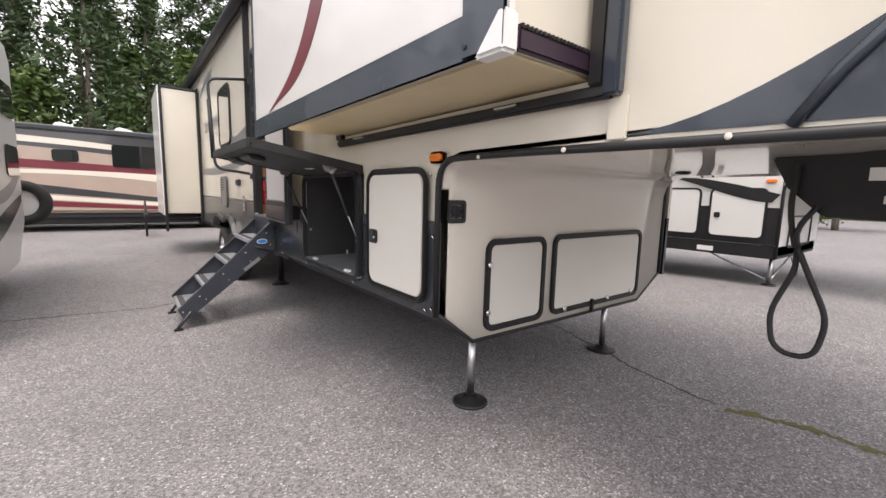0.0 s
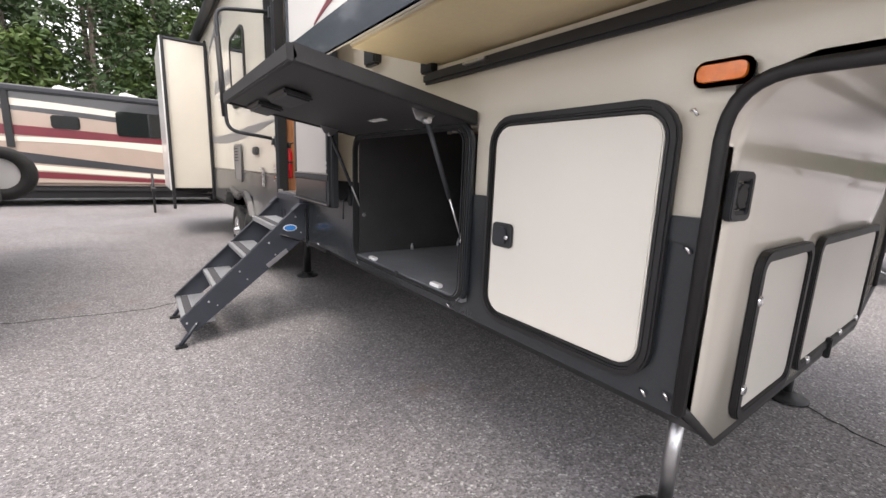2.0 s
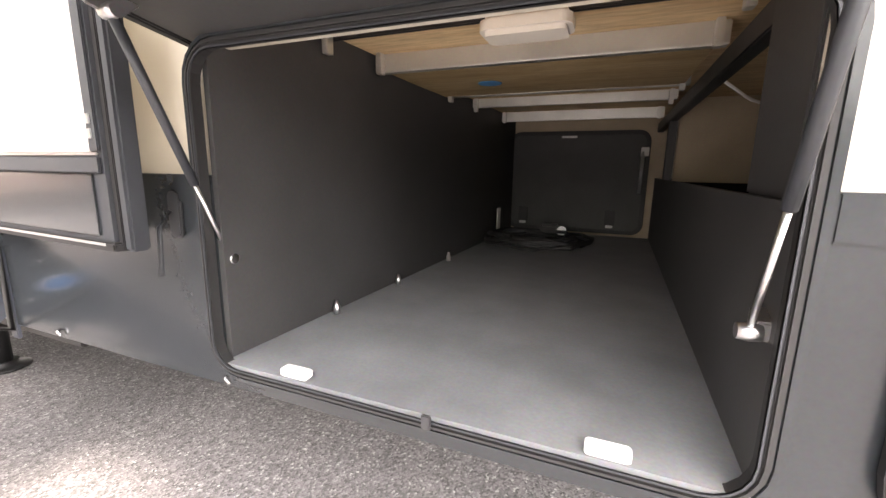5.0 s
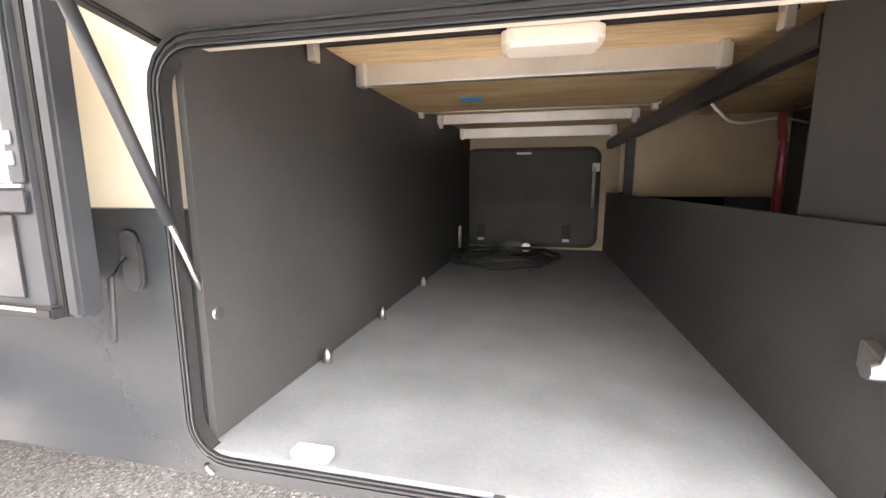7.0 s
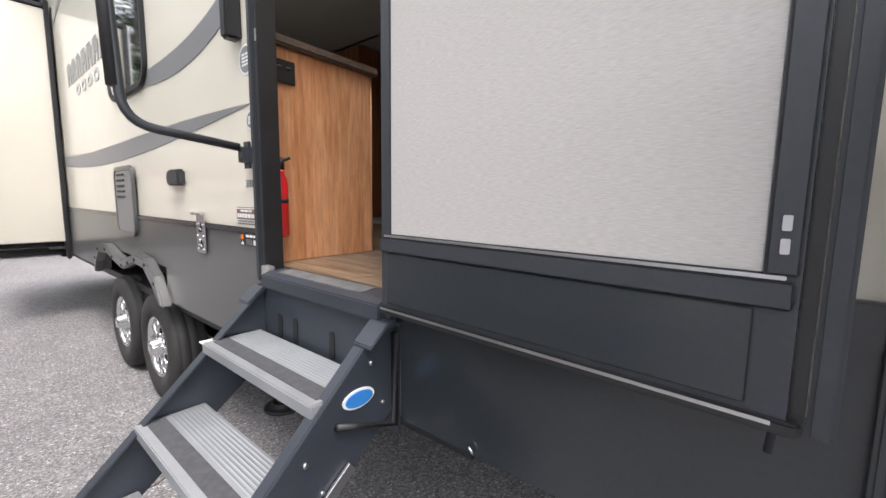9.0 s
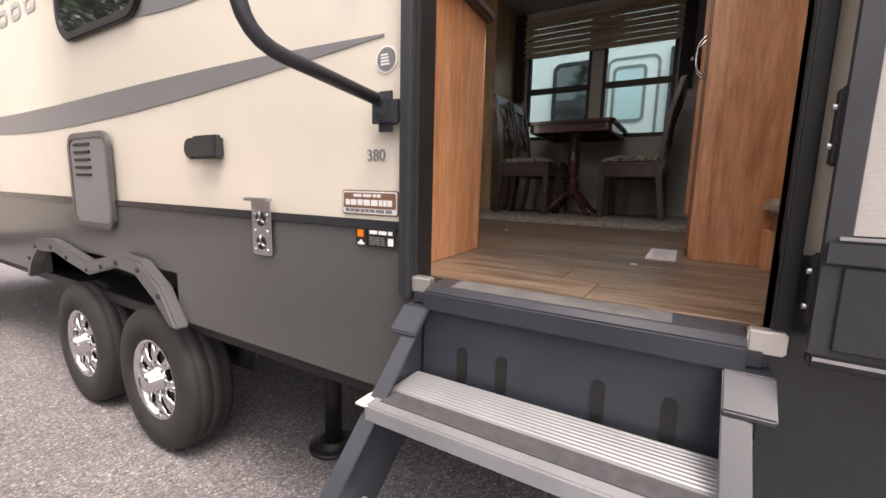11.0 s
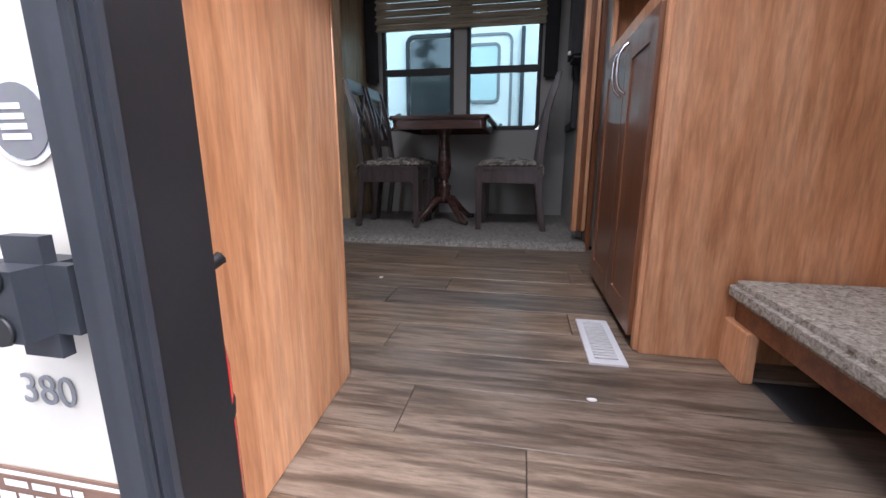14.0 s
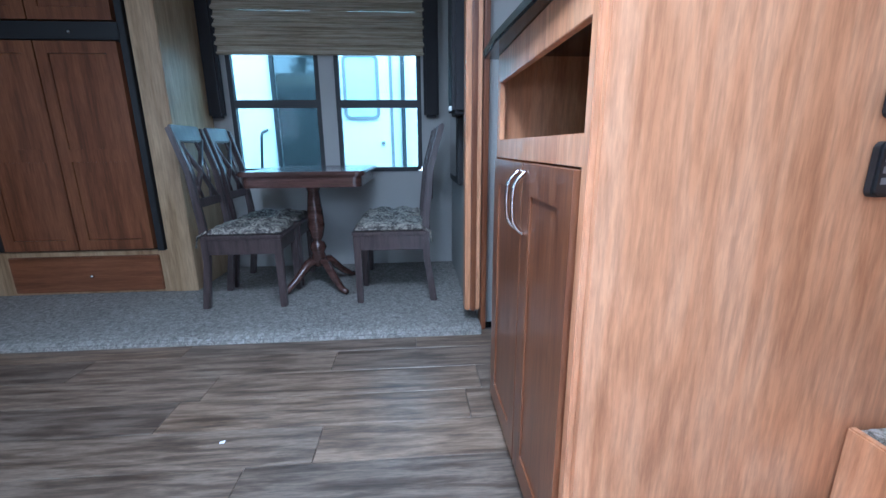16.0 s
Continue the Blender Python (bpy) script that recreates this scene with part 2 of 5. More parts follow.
CHERRYX = wood("cherry_wood_level_grain", (0.12, 0.042, 0.018), (0.19, 0.07, 0.03), (0.25, 0.1, 0.042), "x", 14, 1.6, 0.32, coat=0.2)
OAKP = wood("pale_laminate", (0.3, 0.2, 0.1), (0.42, 0.29, 0.16), (0.5, 0.36, 0.21), "z", 12, 1.2, 0.42)
CHAIRW = wood("espresso_stained_wood", (0.035, 0.025, 0.025), (0.06, 0.043, 0.042), (0.085, 0.062, 0.06), "z", 12, 3.0, 0.35, coat=0.2)
TABLEW = wood("dark_mahogany_wood", (0.04, 0.02, 0.016), (0.07, 0.034, 0.027), (0.1, 0.05, 0.04), "x", 12, 2.0, 0.25, coat=0.3)
PLANK = wood("weathered_plank_vinyl", (0.085, 0.062, 0.045), (0.17, 0.127, 0.092), (0.31, 0.245, 0.185), "x", 9, 3.2, 0.36, per_piece=0.9, wave=0.35)
CARPET = speckled("grey_beige_carpet", [(0.1, 0.095, 0.085), (0.24, 0.225, 0.2), (0.42, 0.4, 0.37)], 45, 0.95, 0.6, 0.006)
STEPCARPET = speckled("flecked_beige_carpet", [(0.12, 0.09, 0.06), (0.4, 0.36, 0.3), (0.62, 0.58, 0.52)], 60, 0.95, 0.9, 0.01)
CUSHION = speckled("scroll_print_cloth", [(0.03, 0.025, 0.022), (0.05, 0.042, 0.038), (0.34, 0.31, 0.26), (0.4, 0.37, 0.31)], 26, 0.85, 0.2)
COUNTER = speckled("speckled_brown_counter", [(0.05, 0.035, 0.03), (0.1, 0.075, 0.06), (0.17, 0.14, 0.12)], 70, 0.3, 0.02)
GRANITE = speckled("dark_granite", [(0.012, 0.014, 0.014), (0.03, 0.035, 0.034), (0.12, 0.13, 0.12)], 80, 0.12, 0.02)
WALLPAPER = mat("pale_grey_wallboard", (0.38, 0.375, 0.355), 0.6, var=0.04, scale=3, fine=200, bump=0.15)
DRAPE = mat("charcoal_cloth", (0.025, 0.024, 0.026), 0.85, var=0.2, scale=9, fine=300, bump=0.4)
BLIND = wood("woven_bamboo_shade", (0.2, 0.16, 0.1), (0.4, 0.34, 0.24), (0.55, 0.49, 0.38), "x", 30, 2.5, 0.7)
SCREEN = shade_mat()
GLASS = glass_mat("window_glass", (0.34, 0.5, 0.52))
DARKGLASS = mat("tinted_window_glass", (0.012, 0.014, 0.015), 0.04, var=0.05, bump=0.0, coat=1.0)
BARK = wood("pine_bark", (0.06, 0.045, 0.035), (0.13, 0.105, 0.085), (0.2, 0.17, 0.145), "z", 5, 2.0, 0.9)
NEEDLE = leaf_mat("pine_needles", (0.018, 0.045, 0.012), (0.06, 0.1, 0.03))
LEAF = leaf_mat("broad_leaves", (0.04, 0.09, 0.015), (0.12, 0.16, 0.04))
MOSS = speckled("dry_moss", [(0.06, 0.05, 0.03), (0.14, 0.13, 0.05), (0.1, 0.12, 0.04)], 50, 0.95, 0.6)
TAR = mat("crack_filler", (0.05, 0.048, 0.047), 0.9, var=0.2, scale=30, bump=0.5)
ASPHALT = asphalt_mat()

# ---- mesh tools ----
ORG = {}


def thing(name, loc, label, category, group="", kind=""):
    ob = new(name)
    ob.location = loc
    ORG[ob] = Vector(loc)
    return tagged(ob, label, category, group, kind)


def mk(name, verts, faces, m, root=None, smooth=False, bevel=0.0, seg=2, label=""):
    """A mesh from places in the world; under root it is shifted to root's origin."""
    o = ORG.get(root, Vector((0, 0, 0)))
    bm = bmesh.new()
    vs = [bm.verts.new(Vector(v) - o) for v in verts]
    for f in faces:
        try:
            bm.faces.new([vs[i] for i in f])
        except ValueError:
            pass
    bmesh.ops.recalc_face_normals(bm, faces=bm.faces)
    if bevel:
        sharp = [e for e in bm.edges if len(e.link_faces) == 2 and e.calc_face_angle(0) > 0.6]
        bmesh.ops.bevel(bm, geom=sharp, offset=bevel, segments=seg, affect='EDGES', clamp_overlap=True)
    me = bpy.data.meshes.new(name)
    bm.to_mesh(me)
    bm.free()
    me.materials.append(m)
    if smooth:
        for p in me.polygons:
            p.use_smooth = True
    ob = new(name, me)
    if root:
        ob.parent = root
    ORG[ob] = o
    return tagged(ob, label)


def box(name, x0, x1, y0, y1, z0, z1, m, root=None, bevel=0.004, **kw):
    v = [(x, y, z) for x in (x0, x1) for y in (y0, y1) for z in (z0, z1)]
    f = [(0, 1, 3, 2), (4, 6, 7, 5), (0, 4, 5, 1), (2, 3, 7, 6), (0, 2, 6, 4), (1, 5, 7, 3)]
    return mk(name, v, f, m, root, bevel=bevel, **kw)


def spot(axis, u, v, d):
    """A place from plane coordinates: axis is the plane's normal."""
    return {"x": (d, u, v), "y": (u, d, v), "z": (u, v, d)}[axis]


def prism(name, pts, axis, d0, d1, m, root=None, bevel=0.0, **kw):
    n = len(pts)
    v = [spot(axis, u, w, d) for d in (d0, d1) for u, w in pts]
    f = [tuple(range(n)), tuple(range(2 * n - 1, n - 1, -1))] + [(i, (i + 1) % n, n + (i + 1) % n, n + i) for i in range(n)]
    return mk(name, v, f, m, root, bevel=bevel, **kw)


def rrect(u0, u1, v0, v1, r, n=5):
    out = []
    for cu, cv, a in ((u1 - r, v1 - r, 0), (u0 + r, v1 - r, 90), (u0 + r, v0 + r, 180), (u1 - r, v0 + r, 270)):
        for i in range(n + 1):
            t = radians(a + 90 * i / n)
            out.append((cu + r * math.cos(t), cv + r * math.sin(t)))
    return out


def ring(name, outer, inner, axis, d0, d1, m, root=None, bevel=0.0, **kw):
    n = len(outer)
    v = [spot(axis, u, w, d) for loop in (outer, inner) for d in (d0, d1) for u, w in loop]
    f = []
    for i in range(n):
        j = (i + 1) % n
        f += [(i, j, n + j, n + i), (2 * n + i, 2 * n + j, 3 * n + j, 3 * n + i), (i, j, 2 * n + j, 2 * n + i), (n + i, n + j, 3 * n + j, 3 * n + i)]
    return mk(name, v, f, m, root, bevel=bevel, **kw)


def rframe(name, axis, u0, u1, v0, v1, w, r, d0, d1, m, root=None, bevel=0.004):
    return ring(name, rrect(u0, u1, v0, v1, r), rrect(u0 + w, u1 - w, v0 + w, v1 - w, max(r - w, 0.01)), axis, d0, d1, m, root, bevel)


def tube(name, pts, r, m, root=None, n=8, r2=None, **kw):
    pts = [Vector(p) for p in pts]
    v, f = [], []
    up = Vector((0.13, 0.21, 0.97))
    for i, p in enumerate(pts):
        d = (pts[min(i + 1, len(pts) - 1)] - pts[max(i - 1, 0)]).normalized()
        a = d.cross(up)
        if a.length < 0.15:
            a = d.cross(Vector((1, 0.1, 0)))
        a.normalize()
        b = d.cross(a)
        rr = r if r2 is None else r + (r2 - r) * i / (len(pts) - 1)
        v += [p + rr * (a * math.cos(6.2832 * k / n) + b * math.sin(6.2832 * k / n)) for k in range(n)]
    for i in range(len(pts) - 1):
        f += [(i * n + k, i * n + (k + 1) % n, (i + 1) * n + (k + 1) % n, (i + 1) * n + k) for k in range(n)]
    f += [tuple(range(n)), tuple(range((len(pts) - 1) * n, len(pts) * n))]
    return mk(name, v, f, m, root, smooth=True, **kw)


def bend(pts, r=0.08, n=5):
    """Rounds the corners of a polyline."""
    pts = [Vector(p) for p in pts]
    out = [pts[0]]
    for a, b, c in zip(pts, pts[1:], pts[2:]):
        p, q = b + (a - b).normalized() * r, b + (c - b).normalized() * r
        out += [(1 - t) ** 2 * p + 2 * t * (1 - t) * b + t * t * q for t in (i / n for i in range(n + 1))]
    return out + [pts[-1]]


def lathe(name, prof, at, axis, m, root=None, n=20, cap=True, **kw):
    """A turned shape: prof gives (radius, distance along the axis from at)."""
    v, f = [], []
    for r, d in prof:
        for k in range(n):
            u, w = r * math.cos(6.28319 * k / n), r * math.sin(6.28319 * k / n)
            v.append(Vector(at) + Vector(spot(axis, u, w, d)))
    for i in range(len(prof) - 1):
        f += [(i * n + k, i * n + (k + 1) % n, (i + 1) * n + (k + 1) % n, (i + 1) * n + k) for k in range(n)]
    f += [tuple(range(n)), tuple(range((len(prof) - 1) * n, len(prof) * n))] if cap else []
    ob = mk(name, v, f, m, root, **kw)
    for p in ob.data.polygons:
        p.use_smooth = len(p.vertices) == 4
    return ob


def holed(name, axis, u0, u1, v0, v1, d0, d1, holes, m, root=None):
    """A wall with oblong openings through it, one mesh of blocks that meet edge to edge."""
    us = sorted({u0, u1, *[h[0] for h in holes], *[h[1] for h in holes]})
    vs = sorted({v0, v1, *[h[2] for h in holes], *[h[3] for h in holes]})
    us, vs = [u for u in us if u0 <= u <= u1], [w for w in vs if v0 <= w <= v1]
    solid = {}
    for i in range(len(us) - 1):
        for j in range(len(vs) - 1):
            cu, cv = (us[i] + us[i + 1]) / 2, (vs[j] + vs[j + 1]) / 2
            solid[i, j] = not any(h[0] < cu < h[1] and h[2] < cv < h[3] for h in holes)
    verts, faces, idx = [], [], {}

    def vid(i, j, k):
        if (i, j, k) not in idx:
            idx[i, j, k] = len(verts)
            verts.append(spot(axis, us[i], vs[j], (d0, d1)[k]))
        return idx[i, j, k]
    for (i, j), s in solid.items():
        if not s:
            continue
        for k in (0, 1):
            faces.append((vid(i, j, k), vid(i + 1, j, k), vid(i + 1, j + 1, k), vid(i, j + 1, k)))
        for di, dj, a, b in ((-1, 0, (0, 0), (0, 1)), (1, 0, (1, 0), (1, 1)), (0, -1, (0, 0), (1, 0)), (0, 1, (0, 1), (1, 1))):
            if not solid.get((i + di, j + dj), False):
                faces.append((vid(i + a[0], j + a[1], 0), vid(i + b[0], j + b[1], 0), vid(i + b[0], j + b[1], 1), vid(i + a[0], j + a[1], 1)))
    return mk(name, verts, faces, m, root)


def band(name, axis, low, high, d0, d1, m, root=None, n=24):
    """A flat graphic between two curves, each given by a few (u, v) points."""
    def curve(pts):
        us, vs = [p[0] for p in pts], [p[1] for p in pts]
        deg = min(len(pts) - 1, 3)
        c = np.polyfit(us, vs, deg)
        return [(u, float(np.polyval(c, u))) for u in np.linspace(us[0], us[-1], n)]
    return prism(name, curve(low) + curve(high)[::-1], axis, d0, d1, m, root)


def bars(x0, x1, z0, z1, rows, y, m, root, seed=1):
    """Unreadable writing: short bars in rows."""
    rnd = random.Random(seed)
    h = (z1 - z0) / rows
    v, f = [], []
    for r in range(rows):
        x, z = x0, z1 - (r + 1) * h
        while x < x1 - 0.01:
            w = min(rnd.uniform(0.015, 0.04), x1 - x)
            k = len(v)
            v += [(x, y, z + h * 0.2), (x + w * 0.85, y, z + h * 0.2), (x + w * 0.85, y, z + h * 0.8), (x, y, z + h * 0.8)]
            f.append((k, k + 1, k + 2, k + 3))
            x += w
    return mk("lettering", v, f, m, root)


def bolt(p, axis, root, r=0.008, m=None):
    return lathe("bolt", [(r, -0.004), (r, 0.004), (r * 0.6, 0.006)], p, axis, m or STEEL, root, n=8)

# ---- ground ----
def ground_z(x):
    t = min(1, max(0, (-1.6 - x) / 2.6))
    return -0.08 * t * t * (3 - 2 * t)


gx = [-400, -60, -12] + [-6 + 0.4 * i for i in range(16)] + [4, 40, 400]
gy = [-400, -30, 0, 30, 400]
gv = [(x, y, ground_z(x)) for x in gx for y in gy]
gf = [(i * 5 + j, i * 5 + 5 + j, i * 5 + 6 + j, i * 5 + 1 + j) for i in range(len(gx) - 1) for j in range(4)]
ground = tagged(mk("ground", gv, gf, ASPHALT), "worn grey asphalt lot with pale stone chips", "asphalt", kind="structure")


def crack(pts, w, m, name, label):
    rnd = random.Random(len(pts) + int(w * 1000))
    v, f = [], []
    path = []
    for (ax, ay), (bx, by) in zip(pts, pts[1:]):
        for i in range(14):
            t = i / 14
            path.append((ax + (bx - ax) * t + rnd.uniform(-.02, .02), ay + (by - ay) * t + rnd.uniform(-.02, .02)))
    for x, y in path:
        h = w * rnd.uniform(0.2, 1.0)
        k = len(v)
        v += [(x, y - h, ground_z(x) + 0.002), (x + rnd.uniform(-h, h), y, ground_z(x) + 0.006), (x, y + h, ground_z(x) + 0.002)]
        if k:
            f += [(k - 3, k, k + 1, k - 2), (k - 2, k + 1, k + 2, k - 1)]
    return tagged(mk(name, v, f, m), label, "crack", kind="structure")


crack([(-0.55, 1.72), (-0.15, 1.88), (0.25, 1.9), (0.9, 2.2)], 0.05, MOSS, "trim_moss", "dry moss along a crack in the asphalt")
crack([(-3.2, 2.6), (-2.03, 2.16), (-1.2, 1.85), (-0.55, 1.72)], 0.008, TAR, "trim_crack", "thin dark crack across the asphalt")
crack([(-5.9, -3.4), (-5.7, -2.3), (-5.55, -1.2), (-5.9, -0.2)], 0.008, TAR, "trim_crack", "thin dark crack across the asphalt")

# ---- the trailer ----
RV = thing("fifth_wheel_trailer", (-5.0, 1.3, -0.08), "cream and charcoal fifth-wheel trailer with open bay and door", "trailer")
BAY = (-3.41, -2.3, 0.74, 1.49)
DOOR = (-5.24, -4.42, 1.02, 2.95)
holed("side_wall", "y", -11.1, 1.3, 1.207, 3.72, 0.0, 0.045, [BAY, DOOR, (-2.6, -0.55, 1.76, 3.3), (-1.4, 1.3, 1.207, 1.535), (-7.5, -6.77, 2.13, 2.85)], CREAM, RV)
holed("side_skirt", "y", -11.1, -1.4, 0.68, 1.207, -0.012, 0.045, [BAY, DOOR, (-8.3, -6.55, 0.6, 0.9)], SKIRT2, RV)
# the nearer, darker lower panels sit proud of the rear ones
holed("lower_panel", "y", -4.42, -1.4, 0.675, 1.205, -0.018, -0.0125, [(-3.41, -2.3, 0.735, 1.46), (-2.15, -1.52, 0.79, 1.47)], SKIRT, RV)
box("skirt_ledge", -11.1, -5.275, -0.02, -0.0125, 1.182, 1.212, SKIRT, RV, 0.003)
for a, b in ((-3.56, -3.44), (-2.28, -2.188), (-1.5, -1.415)):
    box("skirt_ledge", a, b, -0.026, -0.0185, 1.14, 1.207, SKIRT, RV, 0.003)
box("belly", -11.1, -4.2, 0.05, 2.6, 0.6, 0.66, TRIM, RV)
prism("front_belly", [(0.0, 0.675), (0.255, 0.5), (2.165, 0.49), (2.5, 0.68)], "x", -4.4, -1.42, TRIM, RV)
box("roof", -11.15, 1.3, -0.02, 2.64, 3.72, 3.8, WHITE, RV, 0.03)
box("rear_wall", -11.14, -11.1, 0.0, 2.62, 0.66, 3.72, CREAM, RV)
holed("off_side_wall", "y", -11.1, 1.3, 1.19, 3.72, 2.6, 2.64, [(-8.6, -4.5, 1.06, 3.3), (-1.4, 1.3, 1.19, 1.56)], CREAM, RV)
holed("off_side_skirt", "y", -11.1, -1.4, 0.67, 1.19, 2.6, 2.64, [(-8.6, -4.5, 1.04, 1.3)], SKIRT, RV)
# front: lower face running into the overhang by a round
prof = [(-1.40, None), (-1.40, 1.38), (-1.385, 1.46), (-1.34, 1.52), (-1.26, 1.545), (-0.6, 1.552), (0.0, 1.56), (0.9, 1.62), (1.3, 1.75)]
cols = [(0.0, 0.7), (0.1, 0.63), (0.255, 0.505), (1.3, 0.498), (2.165, 0.495), (2.5, 0.69)]
fv = [(x, y, zb if z is None else z) for y, zb in cols for x, z in prof]
fn = len(prof)
ff = [(c * fn + i, c * fn + i + 1, (c + 1) * fn + i + 1, (c + 1) * fn + i) for c in range(len(cols) - 1) for i in range(fn - 1)]
nose = mk("nose_moulding", fv, ff, NOSE, RV, smooth=True)
sol = nose.modifiers.new("thickness", 'SOLIDIFY')
sol.thickness, sol.offset = 0.02, -1
box("nose_front", 1.27, 1.3, 0.0, 2.62, 1.75, 3.72, CREAM, RV)
# black edging of the nose
edge = bend([(-1.405, -0.022, 0.69), (-1.405, -0.022, 1.53), (-0.9, -0.022, 1.532), (1.3, -0.022, 1.50)], 0.14, 8)
tube("edge_trim", edge, 0.017, TRIM, RV, 8)
tube("edge_trim", [(-1.4, -0.01, 0.7), (-1.405, 0.255, 0.498), (-1.405, 2.165, 0.488), (-1.4, 2.505, 0.69), (-1.4, 2.51, 1.5)], 0.014, TRIM, RV, 8)
tube("edge_trim", bend([(-1.4, 2.51, 0.7), (-1.4, 2.51, 1.56), (1.3, 2.51, 1.62)], 0.14, 8), 0.02, TRIM, RV, 8)
for x in (-1.08, -0.62, -0.1):
    lathe("marker_lamp", [(0.01, 0), (0.009, -0.004), (0.004, -0.006)], (x, -0.044, 1.525), "y", PLASTIC, RV, 12)
band("nose_graphic", "y", [(-0.42, 1.56), (0.3, 1.545), (1.28, 1.53)], [(-0.42, 1.562), (-0.2, 1.6), (0.05, 1.7), (0.3, 1.86), (1.28, 2.6)], -0.004, -0.001, NAVY, RV)
tube("nose_seam", [(0.02, -0.01, 1.54), (0.1, -0.012, 1.66), (0.35, -0.012, 1.95)], 0.016, NAVY, RV, 6)
# front bay doors
for y0, y1, z0, z1 in ((0.325, 0.865, 0.54, 1.1), (0.945, 2.12, 0.545, 1.105)):
    rframe("front_hatch_frame", "x", y0, y1, z0, z1, 0.035, 0.07, -1.398, -1.374, TRIM, RV)
    prism("front_hatch", rrect(y0 + 0.036, y1 - 0.036, z0 + 0.036, z1 - 0.036, 0.045), "x", -1.396, -1.384, DOORWHITE, RV, 0.003)
for y, z in ((0.35, 0.95), (0.35, 0.66), (1.1, 0.57), (1.65, 0.58), (2.0, 0.59)):
    lathe("hatch_lock", [(0.018, 0), (0.018, 0.012), (0.012, 0.016)], (-1.384, y, z), "x", CHROME, RV, 12)
box("hatch_catch", -1.384, -1.36, 1.42, 1.445, 0.5, 0.6, TRIM, RV)
rframe("vent_frame", "x", 0.03, 0.155, 1.2, 1.325, 0.02, 0.02, -1.398, -1.378, BLACKPL, RV, 0.003)
for i in range(6):
    box("vent_slat", -1.396, -1.384, 0.048, 0.138, 1.215 + i * 0.017, 1.226 + i * 0.017, BLACKPL, RV, 0.002)
lathe("vent_core", [(0.035, 0), (0.03, 0.012)], (-1.392, 0.093, 1.262), "x", TRIM, RV, 12)
lathe("roof_socket", [(0.05, 0), (0.045, -0.01), (0.02, -0.014)], (-0.95, 1.75, 1.546), "z", TRIM, RV, 14)
# amber side lamp
prism("lamp_base", rrect(-1.482, -1.363, 1.515, 1.57, 0.02), "y", -0.012, -0.0005, BLACKPL, RV, 0.003)
prism("amber_lens", rrect(-1.485, -1.36, 1.512, 1.573, 0.025), "y", -0.036, -0.0125, AMBER, RV, 0.012)
for x, z in ((-1.47, 1.465), (-1.44, 1.13), (-1.44, 0.73), (-1.5, 0.712), (-3.41, 0.7), (-2.42, 0.7), (-4.15, 0.7)):
    tube("latch_hook", [(x - 0.012, -0.02, z), (x, -0.03, z), (x + 0.008, -0.026, z - 0.014)], 0.0045, CHROME, RV, 6)

# closed bay door
rframe("bay_door_frame", "y", -2.183, -1.49, 0.728, 1.502, 0.024, 0.105, -0.046, -0.0185, TRIM, RV, 0.006)
rframe("bay_door_seal", "y", -2.16, -1.514, 0.752, 1.478, 0.014, 0.081, -0.036, -0.0185, RUBBER, RV, 0.004)
bd = prism("bay_door", rrect(-2.147, -1.529, 0.766, 1.464, 0.066), "y", -0.04, -0.019, DOORWHITE, RV, 0.004)
prism("paddle_latch", rrect(-2.133, -2.025, 1.025, 1.117, 0.02), "y", -0.05, -0.0405, BLACKPL, RV, 0.004)
prism("paddle", rrect(-2.118, -2.05, 1.035, 1.107, 0.018), "y", -0.058, -0.0505, GREYPL, RV, 0.004)
lathe("lock_barrel", [(0.009, 0), (0.009, -0.009), (0.006, -0.011)], (-2.048, -0.0505, 1.066), "y", CHROME, RV, 12)

# open bay
rframe("bay_frame", "y", -3.447, -2.286, 0.711, 1.505, 0.02, 0.1, -0.046, -0.0185, SKIRT, RV, 0.006)
rframe("bay_seal", "y", -3.428, -2.304, 0.73, 1.487, 0.016, 0.085, -0.054, -0.0185, RUBBER, RV, 0.006)
rframe("bay_track", "y", -3.411, -2.319, 0.747, 1.47, 0.007, 0.07, -0.058, -0.0545, GREYPL, RV, 0.002)
prism("bay_floor", [(-3.409, -0.045), (-2.302, -0.045), (-2.26, 2.6), (-3.32, 2.6)], "z", 0.7405, 0.757, BAYFLOOR, RV)
prism("bay_side", [(-3.409, -0.018), (-3.393, -0.018), (-3.29, 2.6), (-3.31, 2.6)], "z", 0.7575, 1.62, LINER, RV)
prism("bay_side", [(-2.318, -0.018), (-2.302, -0.018), (-2.265, 2.6), (-2.285, 2.6)], "z", 0.7575, 1.19, LINER, RV)
box("bay_post", -2.305, -2.265, 0.05, 0.28, 1.1905, 1.62, LINER, RV)
box("bay_rail", -2.3, -2.26, 0.29, 2.58, 1.5, 1.56, TRIM, RV)
box("bay_post", -2.3, -2.26, 1.85, 1.92, 1.1905, 1.5, LINER, RV)
box("void_wall", -1.5, -1.47, 0.05, 2.6, 0.7, 1.62, LINER, RV)
box("void_back", -2.25, -1.5, 1.9, 1.93, 1.18, 1.62, TANFRAME, RV)
box("void_floor", -2.25, -1.5, 0.05, 1.9, 1.0, 1.02, LINER, RV)
tube("red_hose", bend([(-1.98, 1.0, 1.02), (-1.98, 1.0, 1.4), (-1.95, 1.1, 1.5), (-1.8, 1.2, 1.56)], 0.06), 0.014, MAROON, RV, 8)
tube("white_wire", bend([(-2.26, 0.9, 1.52), (-2.1, 1.1, 1.46), (-1.9, 1.2, 1.5), (-1.7, 1.4, 1.5)], 0.1), 0.005, LABELW, RV, 6)
